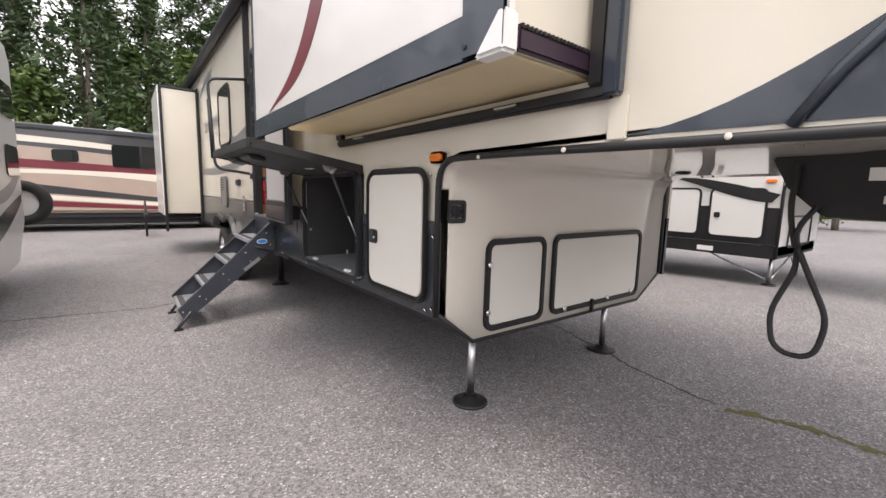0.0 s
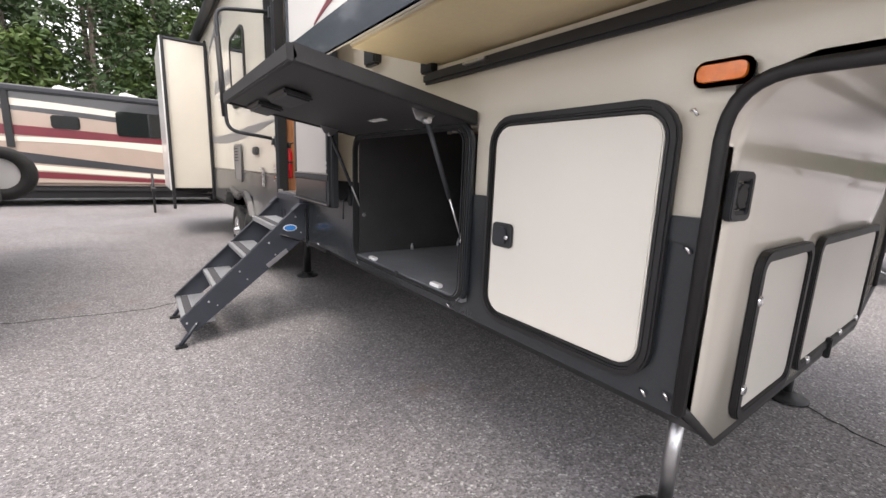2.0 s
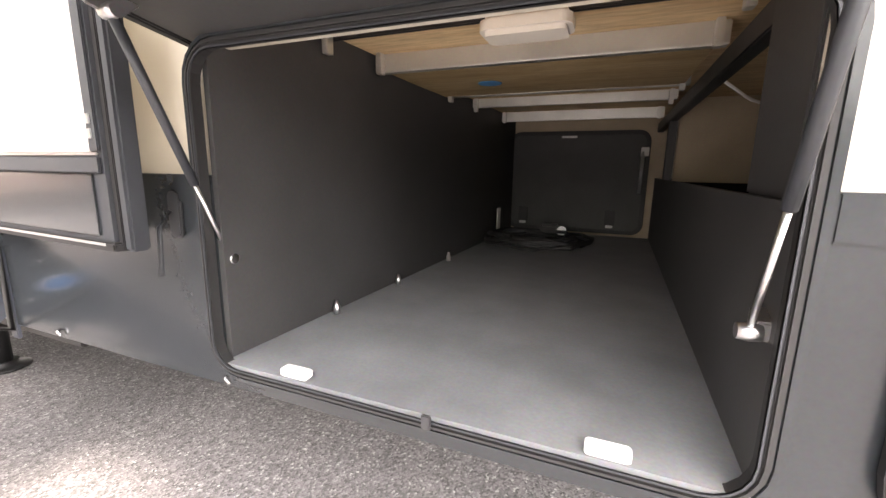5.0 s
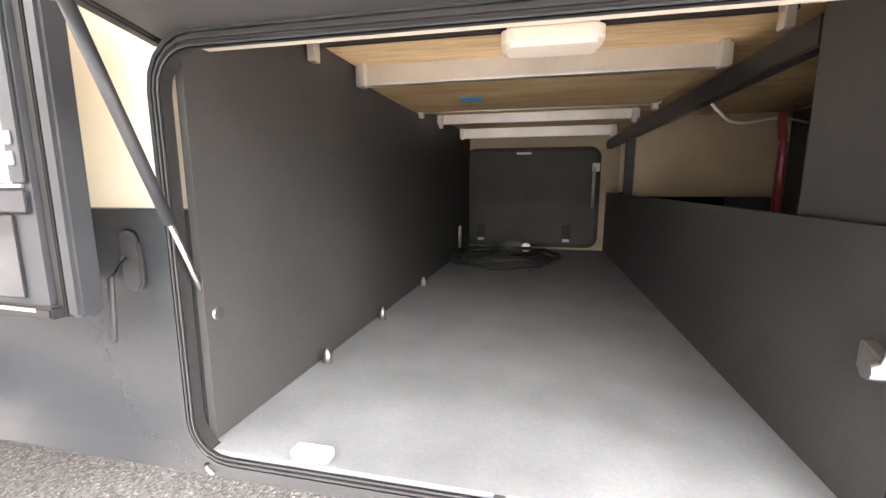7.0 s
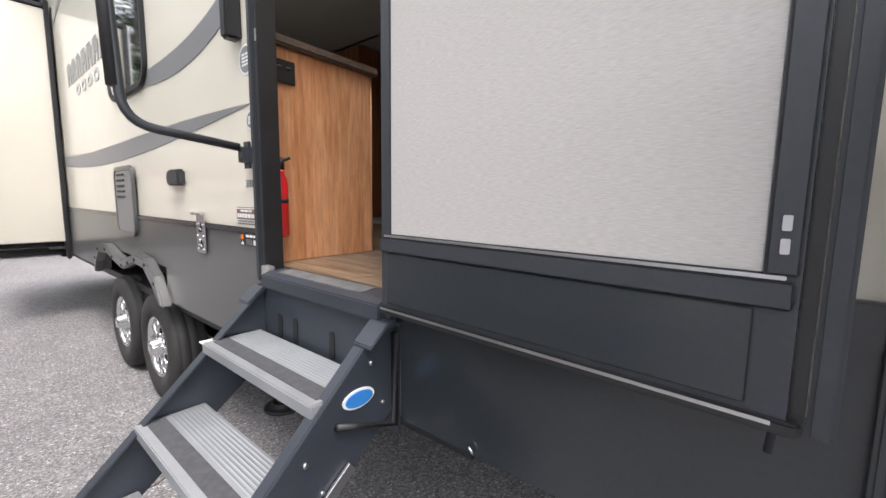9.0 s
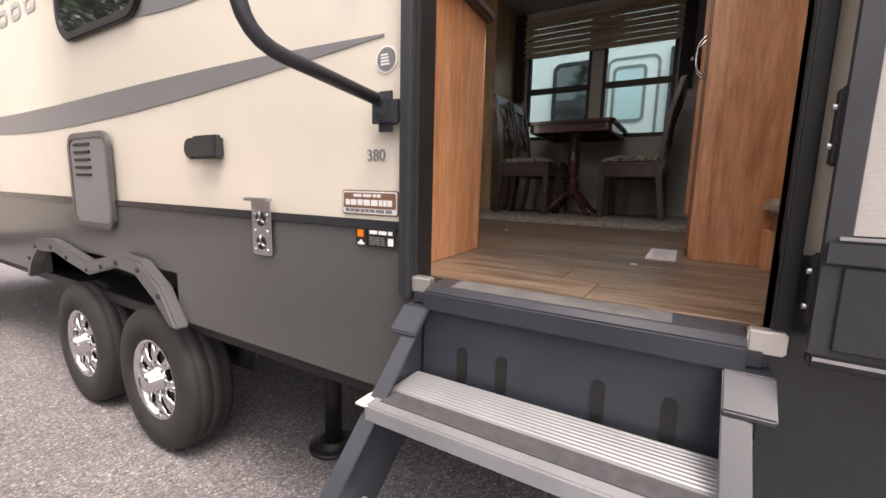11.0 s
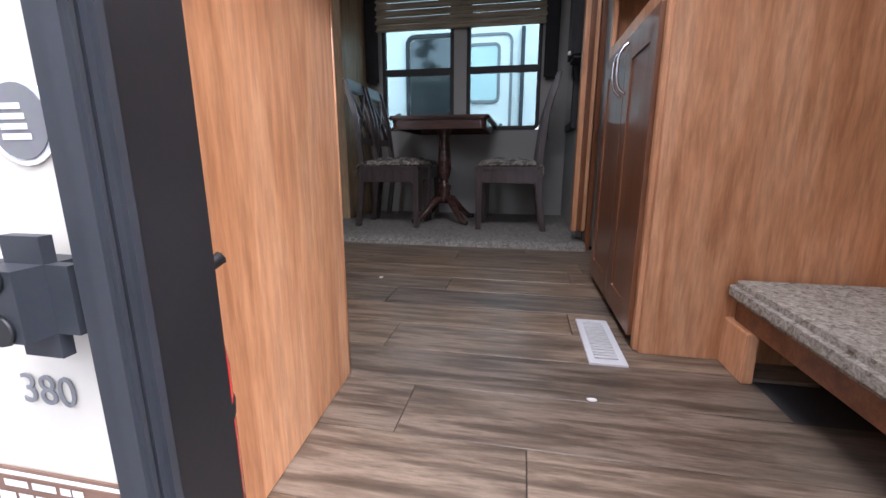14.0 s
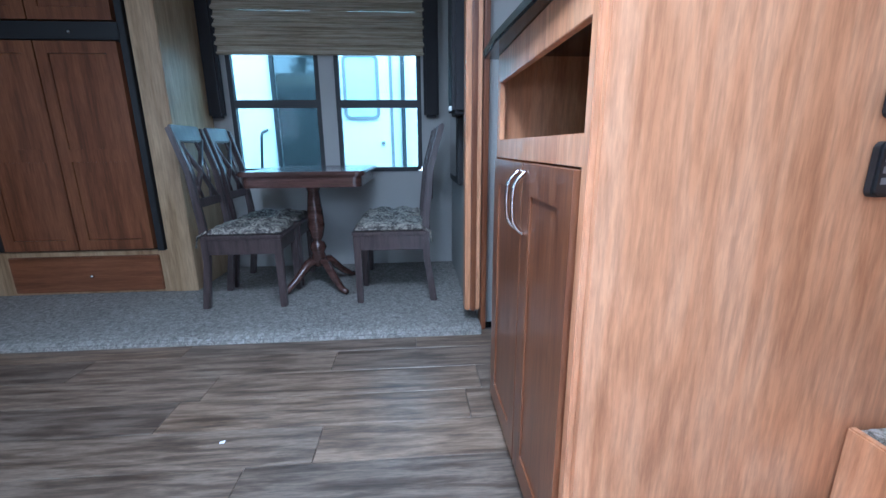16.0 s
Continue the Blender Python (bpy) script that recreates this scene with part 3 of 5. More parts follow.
box("bay_ceiling", -3.46, -1.5, 0.05, 2.6, 1.622, 1.64, PLY, RV)
for i, (y, h, w) in enumerate(((0.36, 0.03, 0.012), (0.64, 0.06, 0.035), (1.26, 0.045, 0.035), (1.62, 0.045, 0.035), (2.2, 0.06, 0.035))):
    box("ceiling_beam", -3.4 + 0.035 * y, -2.3, y, y + w, 1.62 - h, 1.6215, ALU if i else TRIM, RV, 0.003)
    for x in (-3.37 + 0.035 * y, -2.34):
        box("beam_bracket", x, x + 0.02, y - 0.03, y, 1.55, 1.62, ALU, RV, 0.002)
box("ceiling_board", -3.36, -2.32, 0.68, 1.25, 1.575, 1.587, wood("dull_plywood", (0.32, 0.22, 0.1), (0.42, 0.3, 0.15), (0.48, 0.36, 0.2), "x", 8, 1.6, 0.6), RV)
lathe("blue_mark", [(0.05, 0), (0.048, -0.002)], (-3.05, 1.0, 1.5745), "z", BLUETAPE, RV, 14).scale = (1, 1, 1)
prism("bay_lamp", rrect(-2.885, -2.665, 0.31, 0.42, 0.03), "z", 1.545, 1.592, PLASTIC, RV, 0.012)
prism("bay_lamp_stem", rrect(-2.82, -2.73, 0.345, 0.385, 0.01), "z", 1.592, 1.622, PLASTIC, RV)
prism("bay_lamp", rrect(-2.94, -2.74, 2.3, 2.36, 0.02), "z", 1.58, 1.6215, PLASTIC, RV, 0.01)
box("bay_back", -3.46, -2.2, 2.57, 2.6, 0.757, 1.622, TANFRAME, RV)
rframe("far_door_trim", "y", -3.32, -2.33, 0.775, 1.52, 0.03, 0.08, 2.55, 2.5695, RUBBER, RV, 0.004)
prism("far_door", rrect(-3.29, -2.36, 0.805, 1.49, 0.05), "y", 2.556, 2.5695, LINER, RV)
box("far_door_label", -2.935, -2.825, 2.55, 2.5555, 1.47, 1.485, LABELW, RV, 0.001)
for x in (-3.23, -2.59):
    box("door_hinge", x, x + 0.07, 2.54, 2.556, 0.84, 0.95, TRIM, RV, 0.004)
    box("hinge_plate", x + 0.01, x + 0.06, 2.535, 2.54, 0.82, 0.84, STEEL, RV, 0.002)
tube("far_strut", [(-2.375, 2.54, 1.37), (-2.38, 2.53, 1.08)], 0.012, STEEL, RV, 8)
box("strut_plate", -2.39, -2.34, 2.53, 2.556, 1.34, 1.4, LABELW, RV, 0.003)
box("side_label", -3.302, -3.294, 2.14, 2.22, 0.78, 0.96, LABELW, RV, 0.001)
for x in (-3.22, -2.556):
    prism("floor_clip", rrect(x, x + 0.075, -0.043, -0.012, 0.008), "z", 0.7575, 0.775, LABELW, RV, 0.003)
for y in (0.35, 0.74, 1.25):
    lathe("floor_pin", [(0.012, 0), (0.012, 0.02), (0.005, 0.045)], (-3.395 + y * 0.04 + 0.03, y, 0.757), "z", STEEL, RV, 8)
box("latch_mark", -2.85, -2.83, -0.066, -0.0585, 0.738, 0.768, BLACKPL, RV, 0.002)
# lifted bay door with its gas struts
flap = prism("lifted_bay_door", [(0.0, 1.488), (-0.73, 1.606), (-0.735, 1.636), (-0.01, 1.518)], "x", -3.43, -2.315, LINER, RV, 0.006, label="lifted black bay door")
prism("bay_door_skin", [(-0.01, 1.522), (-0.735, 1.64), (-0.74, 1.654), (-0.01, 1.534)], "x", -3.44, -2.305, CREAM, flap, 0.004)
prism("bay_door_lip", [(-0.715, 1.615), (-0.735, 1.592), (-0.75, 1.597), (-0.75, 1.65), (-0.73, 1.65)], "x", -3.452, -2.293, RUBBER, flap, 0.004)
for x in (-3.44, -2.305):
    prism("bay_door_lip", [(-0.01, 1.484), (-0.735, 1.598), (-0.735, 1.654), (-0.01, 1.538)], "x", x - 0.012, x + 0.012, RUBBER, flap, 0.004)
prism("latch_well", [(-0.66, 1.59), (-0.54, 1.568), (-0.55, 1.545), (-0.65, 1.563)], "x", -2.95, -2.68, BLACKPL, flap, 0.008)
prism("latch_well", [(-0.66, 1.59), (-0.54, 1.568), (-0.55, 1.545), (-0.65, 1.563)], "x", -3.36, -3.1, BLACKPL, flap, 0.008)
prism("door_label", [(-0.22, 1.523), (-0.19, 1.518), (-0.19, 1.516), (-0.22, 1.521)], "x", -2.86, -2.72, LABELW, flap)
for x, s in ((-3.43, 1), (-2.325, -1)):
    top, bot = Vector((x + (0.06 if s > 0 else -0.03), -0.215, 1.485)), Vector((x + 0.025 * s, 0.01 if s > 0 else -0.02, 1.005))
    midp = top.lerp(bot, 0.62)
    tube("gas_strut", [top, midp], 0.0095, GREYPL, RV, 10)
    tube("strut_rod", [midp, bot], 0.0048, STEEL, RV, 8)
    lathe("strut_ball", [(0.012, -0.016), (0.014, 0), (0.012, 0.016)], bot, "x", STEEL, RV, 10)
    lathe("strut_ball", [(0.012, -0.018), (0.014, 0), (0.012, 0.018)], top, "x", STEEL, RV, 10)
    prism("strut_bracket", [(0.04, 0.985), (-0.0, 0.985), (-0.0, 1.015), (0.04, 1.03)], "x", x - 0.012 * s, x + 0.012 * s, STEEL, RV, 0.003)
    prism("strut_bracket", [(-0.16, 1.511), (-0.27, 1.53), (-0.25, 1.488), (-0.2, 1.476)], "x", x + 0.05 * s, x + 0.056 * s, STEEL, RV, 0.002)

# bedroom slide-out
SL = thing("slide_out", (-1.7, -0.2, 1.72), "white bedroom slide-out with slate band and maroon swoosh", "slide-out")
for k in ("category",):
    del SL[k]
SL.parent = RV
SL.location = Vector((-1.7, -0.2, 1.72)) - ORG[RV]
box("slide_body", -2.66, -0.575, -0.4, 0.04, 1.735, 3.27, CREAM, SL, 0.004)
box("slide_underside", -2.65, -0.58, -0.395, 0.035, 1.725, 1.7345, SLIDEBOTTOM, SL, 0.002)
box("slide_face", -3.35, -0.545, -0.44, -0.4005, 1.74, 3.3, WHITE, SL, 0.008)
box("slide_band", -3.355, -0.54, -0.452, -0.4405, 1.72, 1.865, NAVY, SL, 0.006)
box("slide_edge", -3.36, -3.345, -0.452, -0.38, 1.72, 3.3, NAVY, SL, 0.004)
box("slide_corner_cap", -0.72, -0.535, -0.462, -0.4525, 1.725, 1.97, NAVY, SL, 0.006)
prism("slide_corner", [(-0.66, 1.712), (-0.53, 1.712), (-0.53, 1.83), (-0.555, 1.83)], "y", -0.468, -0.4, LABELW, SL, 0.01)
for x, z in ((-0.7, 1.94), (-0.58, 1.95), (-0.7, 1.76)):
    bolt((x, -0.464, z), "y", SL, 0.009, TRIM)
band("maroon_swoosh", "y", [(-2.95, 1.87), (-2.4, 1.97), (-1.9, 2.3), (-1.6, 2.8)], [(-2.95, 1.88), (-2.4, 2.08), (-2.0, 2.45), (-1.6, 3.25)], -0.4435, -0.4405, MAROON, SL)
box("slide_side_seal", -0.574, -0.55, -0.38, 0.0, 1.735, 1.8, mat("plum_rubber", (0.03, 0.015, 0.028), 0.45, var=0.2), SL, 0.008)
for i in range(18):
    box("seal_rib", -0.572, -0.548, -0.37 + i * 0.02, -0.36 + i * 0.02, 1.8, 1.812, TRIM, SL, 0)
box("wall_bulb_seal", -2.68, -0.45, -0.035, -0.001, 1.685, 1.735, RUBBER, RV, 0.012)
for x in (-2.35, -0.98):
    box("seal_plate", x, x + 0.13, -0.06, -0.036, 1.712, 1.7205, STEEL, RV, 0.002)
box("slide_jamb", -0.548, -0.49, -0.035, -0.001, 1.735, 3.4, TRIM, RV, 0.006)
box("slide_jamb", -0.485, -0.425, -0.05, -0.001, 1.69, 3.4, NAVY, RV, 0.01)
box("joint_strip", -0.475, -0.405, -0.012, -0.001, 1.548, 1.69, TANFRAME, RV, 0.004).data.materials[0] = CREAM
box("slide_jamb", -2.7, -2.6, -0.035, -0.001, 1.735, 3.4, TRIM, RV, 0.006)
# porch lamp and black grille behind the slide
box("speaker_grille", -3.28, -3.14, -0.05, -0.001, 1.86, 2.1, BLACKPL, RV, 0.012)

SL.location += Vector((0, 0, 0.045))

# awning, rear slide, graphics
tube("awning_roll", [(-11.0, -0.1, 3.66), (-3.1, -0.1, 3.66)], 0.065, GREYPL, RV, 12)
box("awning_rail", -11.0, -3.1, -0.05, -0.001, 3.6, 3.75, TRIM, RV, 0.01)
for x in (-10.85, -5.45):
    box("awning_arm", x, x + 0.06, -0.07, -0.001, 2.0, 3.62, TRIM, RV, 0.01)
RS = thing("rear_slide_out", (-11.5, -0.3, 0.8), "cream rear slide-out standing out from the trailer", "slide-out")
for k in ("category",):
    del RS[k]
RS.parent = RV
RS.location = Vector((-11.5, -0.3, 0.8)) - ORG[RV]
RX = -9.85
box("slide_body", RX - 1.9, RX, -0.66, -0.03, 0.82, 3.32, CREAM, RS, 0.01)
box("slide_face", RX - 1.95, RX + 0.04, -0.72, -0.6605, 0.78, 3.36, WHITE, RS, 0.01)
box("slide_edge", RX - 0.01, RX + 0.055, -0.7, -0.65, 0.45, 3.36, TRIM, RS, 0.008)
box("slide_top", RX - 1.9, RX + 0.02, -0.7, -0.03, 3.33, 3.37, GREYPL, RS, 0.01)
box("slide_flange", RX - 0.02, RX + 0.06, -0.06, -0.021, 0.62, 3.4, TRIM, RV, 0.01)
for z in (0.66, 0.75):
    tube("slide_rail", [(RX - 0.5, -0.62, z), (RX - 0.5, 0.4, z)], 0.03, TRIM, RS, 6)
    tube("slide_rail", [(RX - 1.5, -0.62, z), (RX - 1.5, 0.4, z)], 0.03, TRIM, RS, 6)
box("frame_rail", -12.2, RX, 0.2, 0.3, 0.5, 0.68, TRIM, RV, 0.01)
box("rear_bumper", -12.3, -11.16, 0.05, 2.5, 0.5, 0.6, TRIM, RV, 0.01)
band("grey_swoosh", "y", [(-9.85, 1.68), (-9.0, 1.62), (-7.4, 1.61), (-5.36, 1.735)], [(-9.85, 1.78), (-9.0, 1.74), (-7.4, 1.74), (-5.36, 1.74)], -0.004, -0.001, GREYV, RV)
band("grey_swoosh", "y", [(-7.2, 2.08), (-6.6, 2.02), (-5.5, 2.14), (-5.35, 2.2)], [(-7.2, 2.085), (-6.6, 2.12), (-5.5, 2.27), (-5.35, 2.33)], -0.004, -0.001, GREYV, RV)
band("grey_swoosh", "y", [(-10.2, 3.0), (-9.2, 3.25), (-8.2, 3.3)], [(-10.2, 3.01), (-9.2, 3.33), (-8.2, 3.44)], -0.004, -0.001, GREYV, RV)
# maker's name on the side as plain shapes
PALEV = mat("pale_grey_vinyl", (0.4, 0.4, 0.4), 0.4)
for i in range(7):
    x = -9.22 + i * 0.232
    prism("name_shape", [(x, 2.42), (x + 0.06, 2.42), (x + 0.06, 2.5), (x + 0.12, 2.5), (x + 0.12, 2.42), (x + 0.18, 2.42), (x + 0.18, 2.58), (x + 0.12, 2.63), (x, 2.62)], "y", -0.004, -0.001, GREYV, RV)
for i in range(4):
    x = -8.85 + i * 0.25
    ring("name_shape", rrect(x, x + 0.17, 2.28, 2.38, 0.04, 2), rrect(x + 0.03, x + 0.14, 2.31, 2.35, 0.015, 2), "y", -0.004, -0.001, PALEV, RV)
prism("side_window", rrect(-7.58, -6.69, 2.05, 2.93, 0.14), "y", -0.018, -0.001, DARKGLASS, RV, 0.006)
rframe("side_window_frame", "y", -7.6, -6.67, 2.03, 2.95, 0.045, 0.16, -0.026, -0.0005, TRIM, RV, 0.006)
prism("fridge_vent", rrect(-7.56, -7.12, 1.08, 1.53, 0.06), "y", -0.03, -0.0125, GREYV, RV, 0.006)
rframe("fridge_vent_frame", "y", -7.59, -7.09, 1.05, 1.56, 0.035, 0.08, -0.034, -0.0125, SKIRT2, RV, 0.004)
for i in range(5):
    box("vent_slat", -7.5, -7.3, -0.036, -0.0305, 1.33 + i * 0.04, 1.345 + i * 0.04, TRIM, RV, 0.002)
lathe("door_holder_base", [(0.04, 0), (0.045, -0.01), (0.04, -0.02)], (-6.37, 0.0, 1.45), "y", BLACKPL, RV, 14)
box("door_holder", -6.32, -6.15, -0.045, -0.001, 1.405, 1.495, BLACKPL, RV, 0.01)
# bracket with two rosettes
prism("table_bracket", rrect(-5.965, -5.855, 1.05, 1.255, 0.012), "y", -0.026, -0.0205, STEEL, RV, 0.003)
box("bracket_lip", -5.975, -5.845, -0.05, -0.0205, 1.25, 1.262, STEEL, RV, 0.003)
for z in (1.185, 1.098):
    lathe("bracket_hole", [(0.027, 0), (0.026, -0.003)], (-5.91, -0.0262, z), "y", TRIM, RV, 14)
    for a in (90, 210, 330):
        d = Vector((math.cos(radians(a)), 0, math.sin(radians(a))))
        tube("bracket_tongue", [Vector((-5.91, -0.031, z)) + d * 0.004, Vector((-5.91, -0.031, z)) + d * 0.027], 0.005, STEEL, RV, 5)
for x in (-5.945, -5.875):
    for z in (1.07, 1.14, 1.2):
        bolt((x, -0.028, z), "y", RV, 0.007)
# round and square stickers
for x, z, r, m in ((-5.37, 1.92, 0.062, LABELW), (-5.35, 1.67, 0.038, LABELW)):
    lathe("round_sticker", [(r, -0.001), (r, -0.003)], (x, 0, z), "y", m, RV, 24)
    lathe("sticker_disc", [(r * 0.86, -0.0035), (r * 0.86, -0.0045)], (x, 0, z), "y", GREYV, RV, 24)
    bars(x - r * 0.5, x + r * 0.5, z - r * 0.45, z + r * 0.45, 4, -0.0052, LABELW, RV, 5)
prism("dealer_sticker", rrect(-5.525, -5.303, 1.224, 1.3, 0.008), "y", -0.003, -0.001, BROWNV, RV)
prism("sticker_field", rrect(-5.521, -5.307, 1.228, 1.296, 0.006), "y", -0.0045, -0.0035, LABELW, RV)
prism("sticker_band", rrect(-5.517, -5.311, 1.245, 1.292, 0.005), "y", -0.006, -0.005, BROWNV, RV)
bars(-5.475, -5.355, 1.276, 1.291, 1, -0.007, LABELW, RV, 2)
bars(-5.508, -5.32, 1.247, 1.277, 1, -0.007, LABELW, RV, 3)
bars(-5.51, -5.32, 1.2295, 1.2445, 1, -0.006, GREYV, RV, 4)
for a, b in ((-5.45, -5.405), (-5.4, -5.3)):
    box("jack_sticker", a, b, -0.0225, -0.0205, 1.132, 1.186, TRIM, RV, 0)
prism("sticker_diamond", [(-5.446, 1.136), (-5.43, 1.15), (-5.414, 1.136), (-5.43, 1.134)], "y", -0.024, -0.023, LABELW, RV)
box("sticker_mark", -5.444, -5.42, -0.024, -0.023, 1.158, 1.18, AMBER, RV, 0)
bars(-5.395, -5.305, 1.166, 1.184, 1, -0.024, LABELW, RV, 6)
bars(-5.395, -5.335, 1.136, 1.162, 4, -0.024, GREYV, RV, 7)
box("sticker_code", -5.325, -5.305, -0.024, -0.023, 1.138, 1.16, LABELW, RV, 0)
txt = bpy.data.curves.new("model_number", 'FONT')
txt.body, txt.size, txt.extrude = "380", 0.048, 0.0008
num = new("model_number", txt)
num.data.materials.append(GREYV)
num.parent = RV
num.location = Vector((-5.425, -0.002, 1.388)) - ORG[RV]
num.rotation_euler = (radians(90), 0, 0)
# entry door opening
box("door_casing", -5.278, -5.217, -0.04, -0.0205, 1.0, 3.0, GREYPL, RV, 0.006)
box("door_casing", -5.245, -5.222, -0.052, -0.0405, 1.0, 3.0, GREYPL, RV, 0.004)
box("door_jamb", -5.245, -5.22, -0.03, 0.056, 1.02, 2.97, TRIM, RV, 0.004)
box("door_jamb", -4.42, -4.39, -0.03, 0.06, 1.02, 2.97, TRIM, RV, 0.004)
box("door_head", -5.26, -4.4, -0.04, 0.06, 2.95, 3.02, GREYPL, RV, 0.006)
for i, z in enumerate((1.95, 2.12, 2.3, 2.75)):
    box("jamb_catch", -5.23, -5.215, -0.034, -0.0305, z, z + 0.05, STEEL, RV, 0.003)
for x in (-5.225, -4.455):
    box("sill_block", x, x + 0.06, -0.045, -0.013, 1.02, 1.065, ALU, RV, 0.004)
box("door_sill", -5.22, -4.42, -0.05, 0.05, 0.985, 1.035, STAIR, RV, 0.01)
prism("sill_cap", [(-0.075, 0.985), (-0.075, 1.036), (-0.045, 1.048), (0.03, 1.053), (0.03, 0.985)], "x", -5.165, -4.455, STAIR, RV, 0.004)
prism("sill_grip", [(-0.04, 1.0485), (0.025, 1.0535), (0.025, 1.0555), (-0.04, 1.0505)], "x", -5.1, -4.58, mat("worn_grip_strip", (0.1, 0.1, 0.1), 0.8, var=0.3, scale=20, fine=300, bump=0.5), RV)
# grab handle
mount = box("handle_mount", -5.375, -5.285, -0.06, -0.001, 1.465, 1.575, GREYPL, RV, 0.024)
for z in (1.5, 1.545):
    lathe("mount_hole", [(0.014, 0), (0.013, -0.003)], (-5.33, -0.0605, z), "y", TRIM, RV, 12)
box("handle_mount", -5.37, -5.285, -0.05, -0.001, 2.62, 2.75, GREYPL, RV, 0.018)
tube("grab_handle", bend([(-5.34, -0.06, 1.55), (-5.37, -0.44, 1.6), (-5.39, -0.48, 2.64), (-5.34, -0.06, 2.69)], 0.1, 6), 0.017, GREYPL, RV, 10)
tube("handle_grip", [(-5.38, -0.455, 1.72), (-5.39, -0.475, 2.4)], 0.024, RUBBER, RV, 10)

# open entry door, folded back on the wall with its screen door
ED = thing("entry_door", (-4.0, -0.06, 1.03), "entry door with shaded screen door folded open", "door")
for k in ("category",):
    del ED[k]
ED.parent = RV
ED.location = Vector((-4.0, -0.06, 1.03)) - ORG[RV]
box("door_slab", -4.430, -3.590, -0.042, -0.02, 1.02, 2.93, CREAM, ED, 0.004)
box("door_gasket", -3.614, -3.597, -0.06, -0.043, 1.0, 2.95, TRIM, ED, 0.002)
box("door_edge", -3.595, -3.565, -0.06, -0.02, 1.0, 2.95, GREYPL, ED, 0.006)
holed("screen_frame", "y", -4.455, -3.615, 1.02, 2.93, -0.068, -0.046, [(-4.425, -3.655, 1.212, 2.86)], GREYPL, ED)
box("kick_panel", -4.430, -3.660, -0.073, -0.0685, 1.03, 1.165, SKIRT, ED, 0.004)
box("frame_rail", -4.455, -3.620, -0.076, -0.0685, 1.166, 1.205, GREYPL, ED, 0.004)
box("frame_rail", -4.440, -3.630, -0.074, -0.0685, 1.206, 1.2115, STEEL, ED, 0.001)
box("frame_drip", -4.455, -3.600, -0.078, -0.044, 1.0, 1.02, TRIM, ED, 0.004)
box("drip_line", -4.450, -3.630, -0.0795, -0.0785, 1.012, 1.018, STEEL, ED, 0)
box("woven_shade", -4.424, -3.656, -0.062, -0.056, 1.213, 2.859, SCREEN, ED, 0.001)
box("frame_stile", -3.653, -3.618, -0.074, -0.0685, 1.212, 2.93, GREYPL, ED, 0.004)
for z in (1.24, 1.27, 1.72, 1.85, 2.3):
    box("stile_clip", -3.640, -3.630, -0.079, -0.0745, z, z + 0.02, STEEL, ED, 0.001)
for i in range(7):
    z = 1.06 + i * 0.26
    box("hinge_leaf", -4.461, -4.435, -0.055, -0.02, z, z + 0.12, TRIM, ED, 0.004)
    bolt((-4.463, -0.04, z + 0.03), "x", ED, 0.005)
    bolt((-4.463, -0.04, z + 0.09), "x", ED, 0.005)
ED.location += Vector((0.07, -0.075, 0.04))
ED.rotation_euler = (0, 0, radians(-2.7))
# hold-back catch on the skirt
prism("holdback_plate", rrect(-3.56, -3.515, 1.05, 1.17, 0.02), "y", -0.03, -0.0185, BLACKPL, RV, 0.004)
tube("holdback_rod", [(-3.535, -0.04, 1.12), (-3.55, -0.06, 1.08), (-3.56, -0.06, 0.96)], 0.006, GREYPL, RV, 6)

# wheels, fenders, jacks under the trailer
fend = [(-8.6, 0.62), (-8.5, 0.8), (-8.35, 0.89), (-8.05, 0.91), (-7.8, 0.87), (-7.5, 0.83), (-7.3, 0.87), (-7.1, 0.91), (-6.85, 0.9), (-6.65, 0.8), (-6.5, 0.62)]
fend = [(-6.46 + (x + 6.5) * 0.9, z + 0.04) for x, z in fend]
inner = [(x * 0.945 - 0.415, z - 0.075 if 0 < i < 10 else z) for i, (x, z) in enumerate(fend)]
prism("fender", fend + inner[::-1], "y", -0.075, -0.013, SKIRT2, RV, 0.01)
for x, z in fend[1:-1]:
    bolt((x, -0.077, z - 0.045), "y", RV, 0.012, TRIM)
box("axle_beam", -8.3, -6.6, 0.3, 0.4, 0.35, 0.45, TRIM, RV, 0.01)
box("wheel_well", -8.6, -6.5, 0.32, 0.34, 0.3, 1.0, LINER, RV)
box("wheel_well_top", -8.6, -6.5, 0.046, 0.34, 0.96, 0.98, LINER, RV)


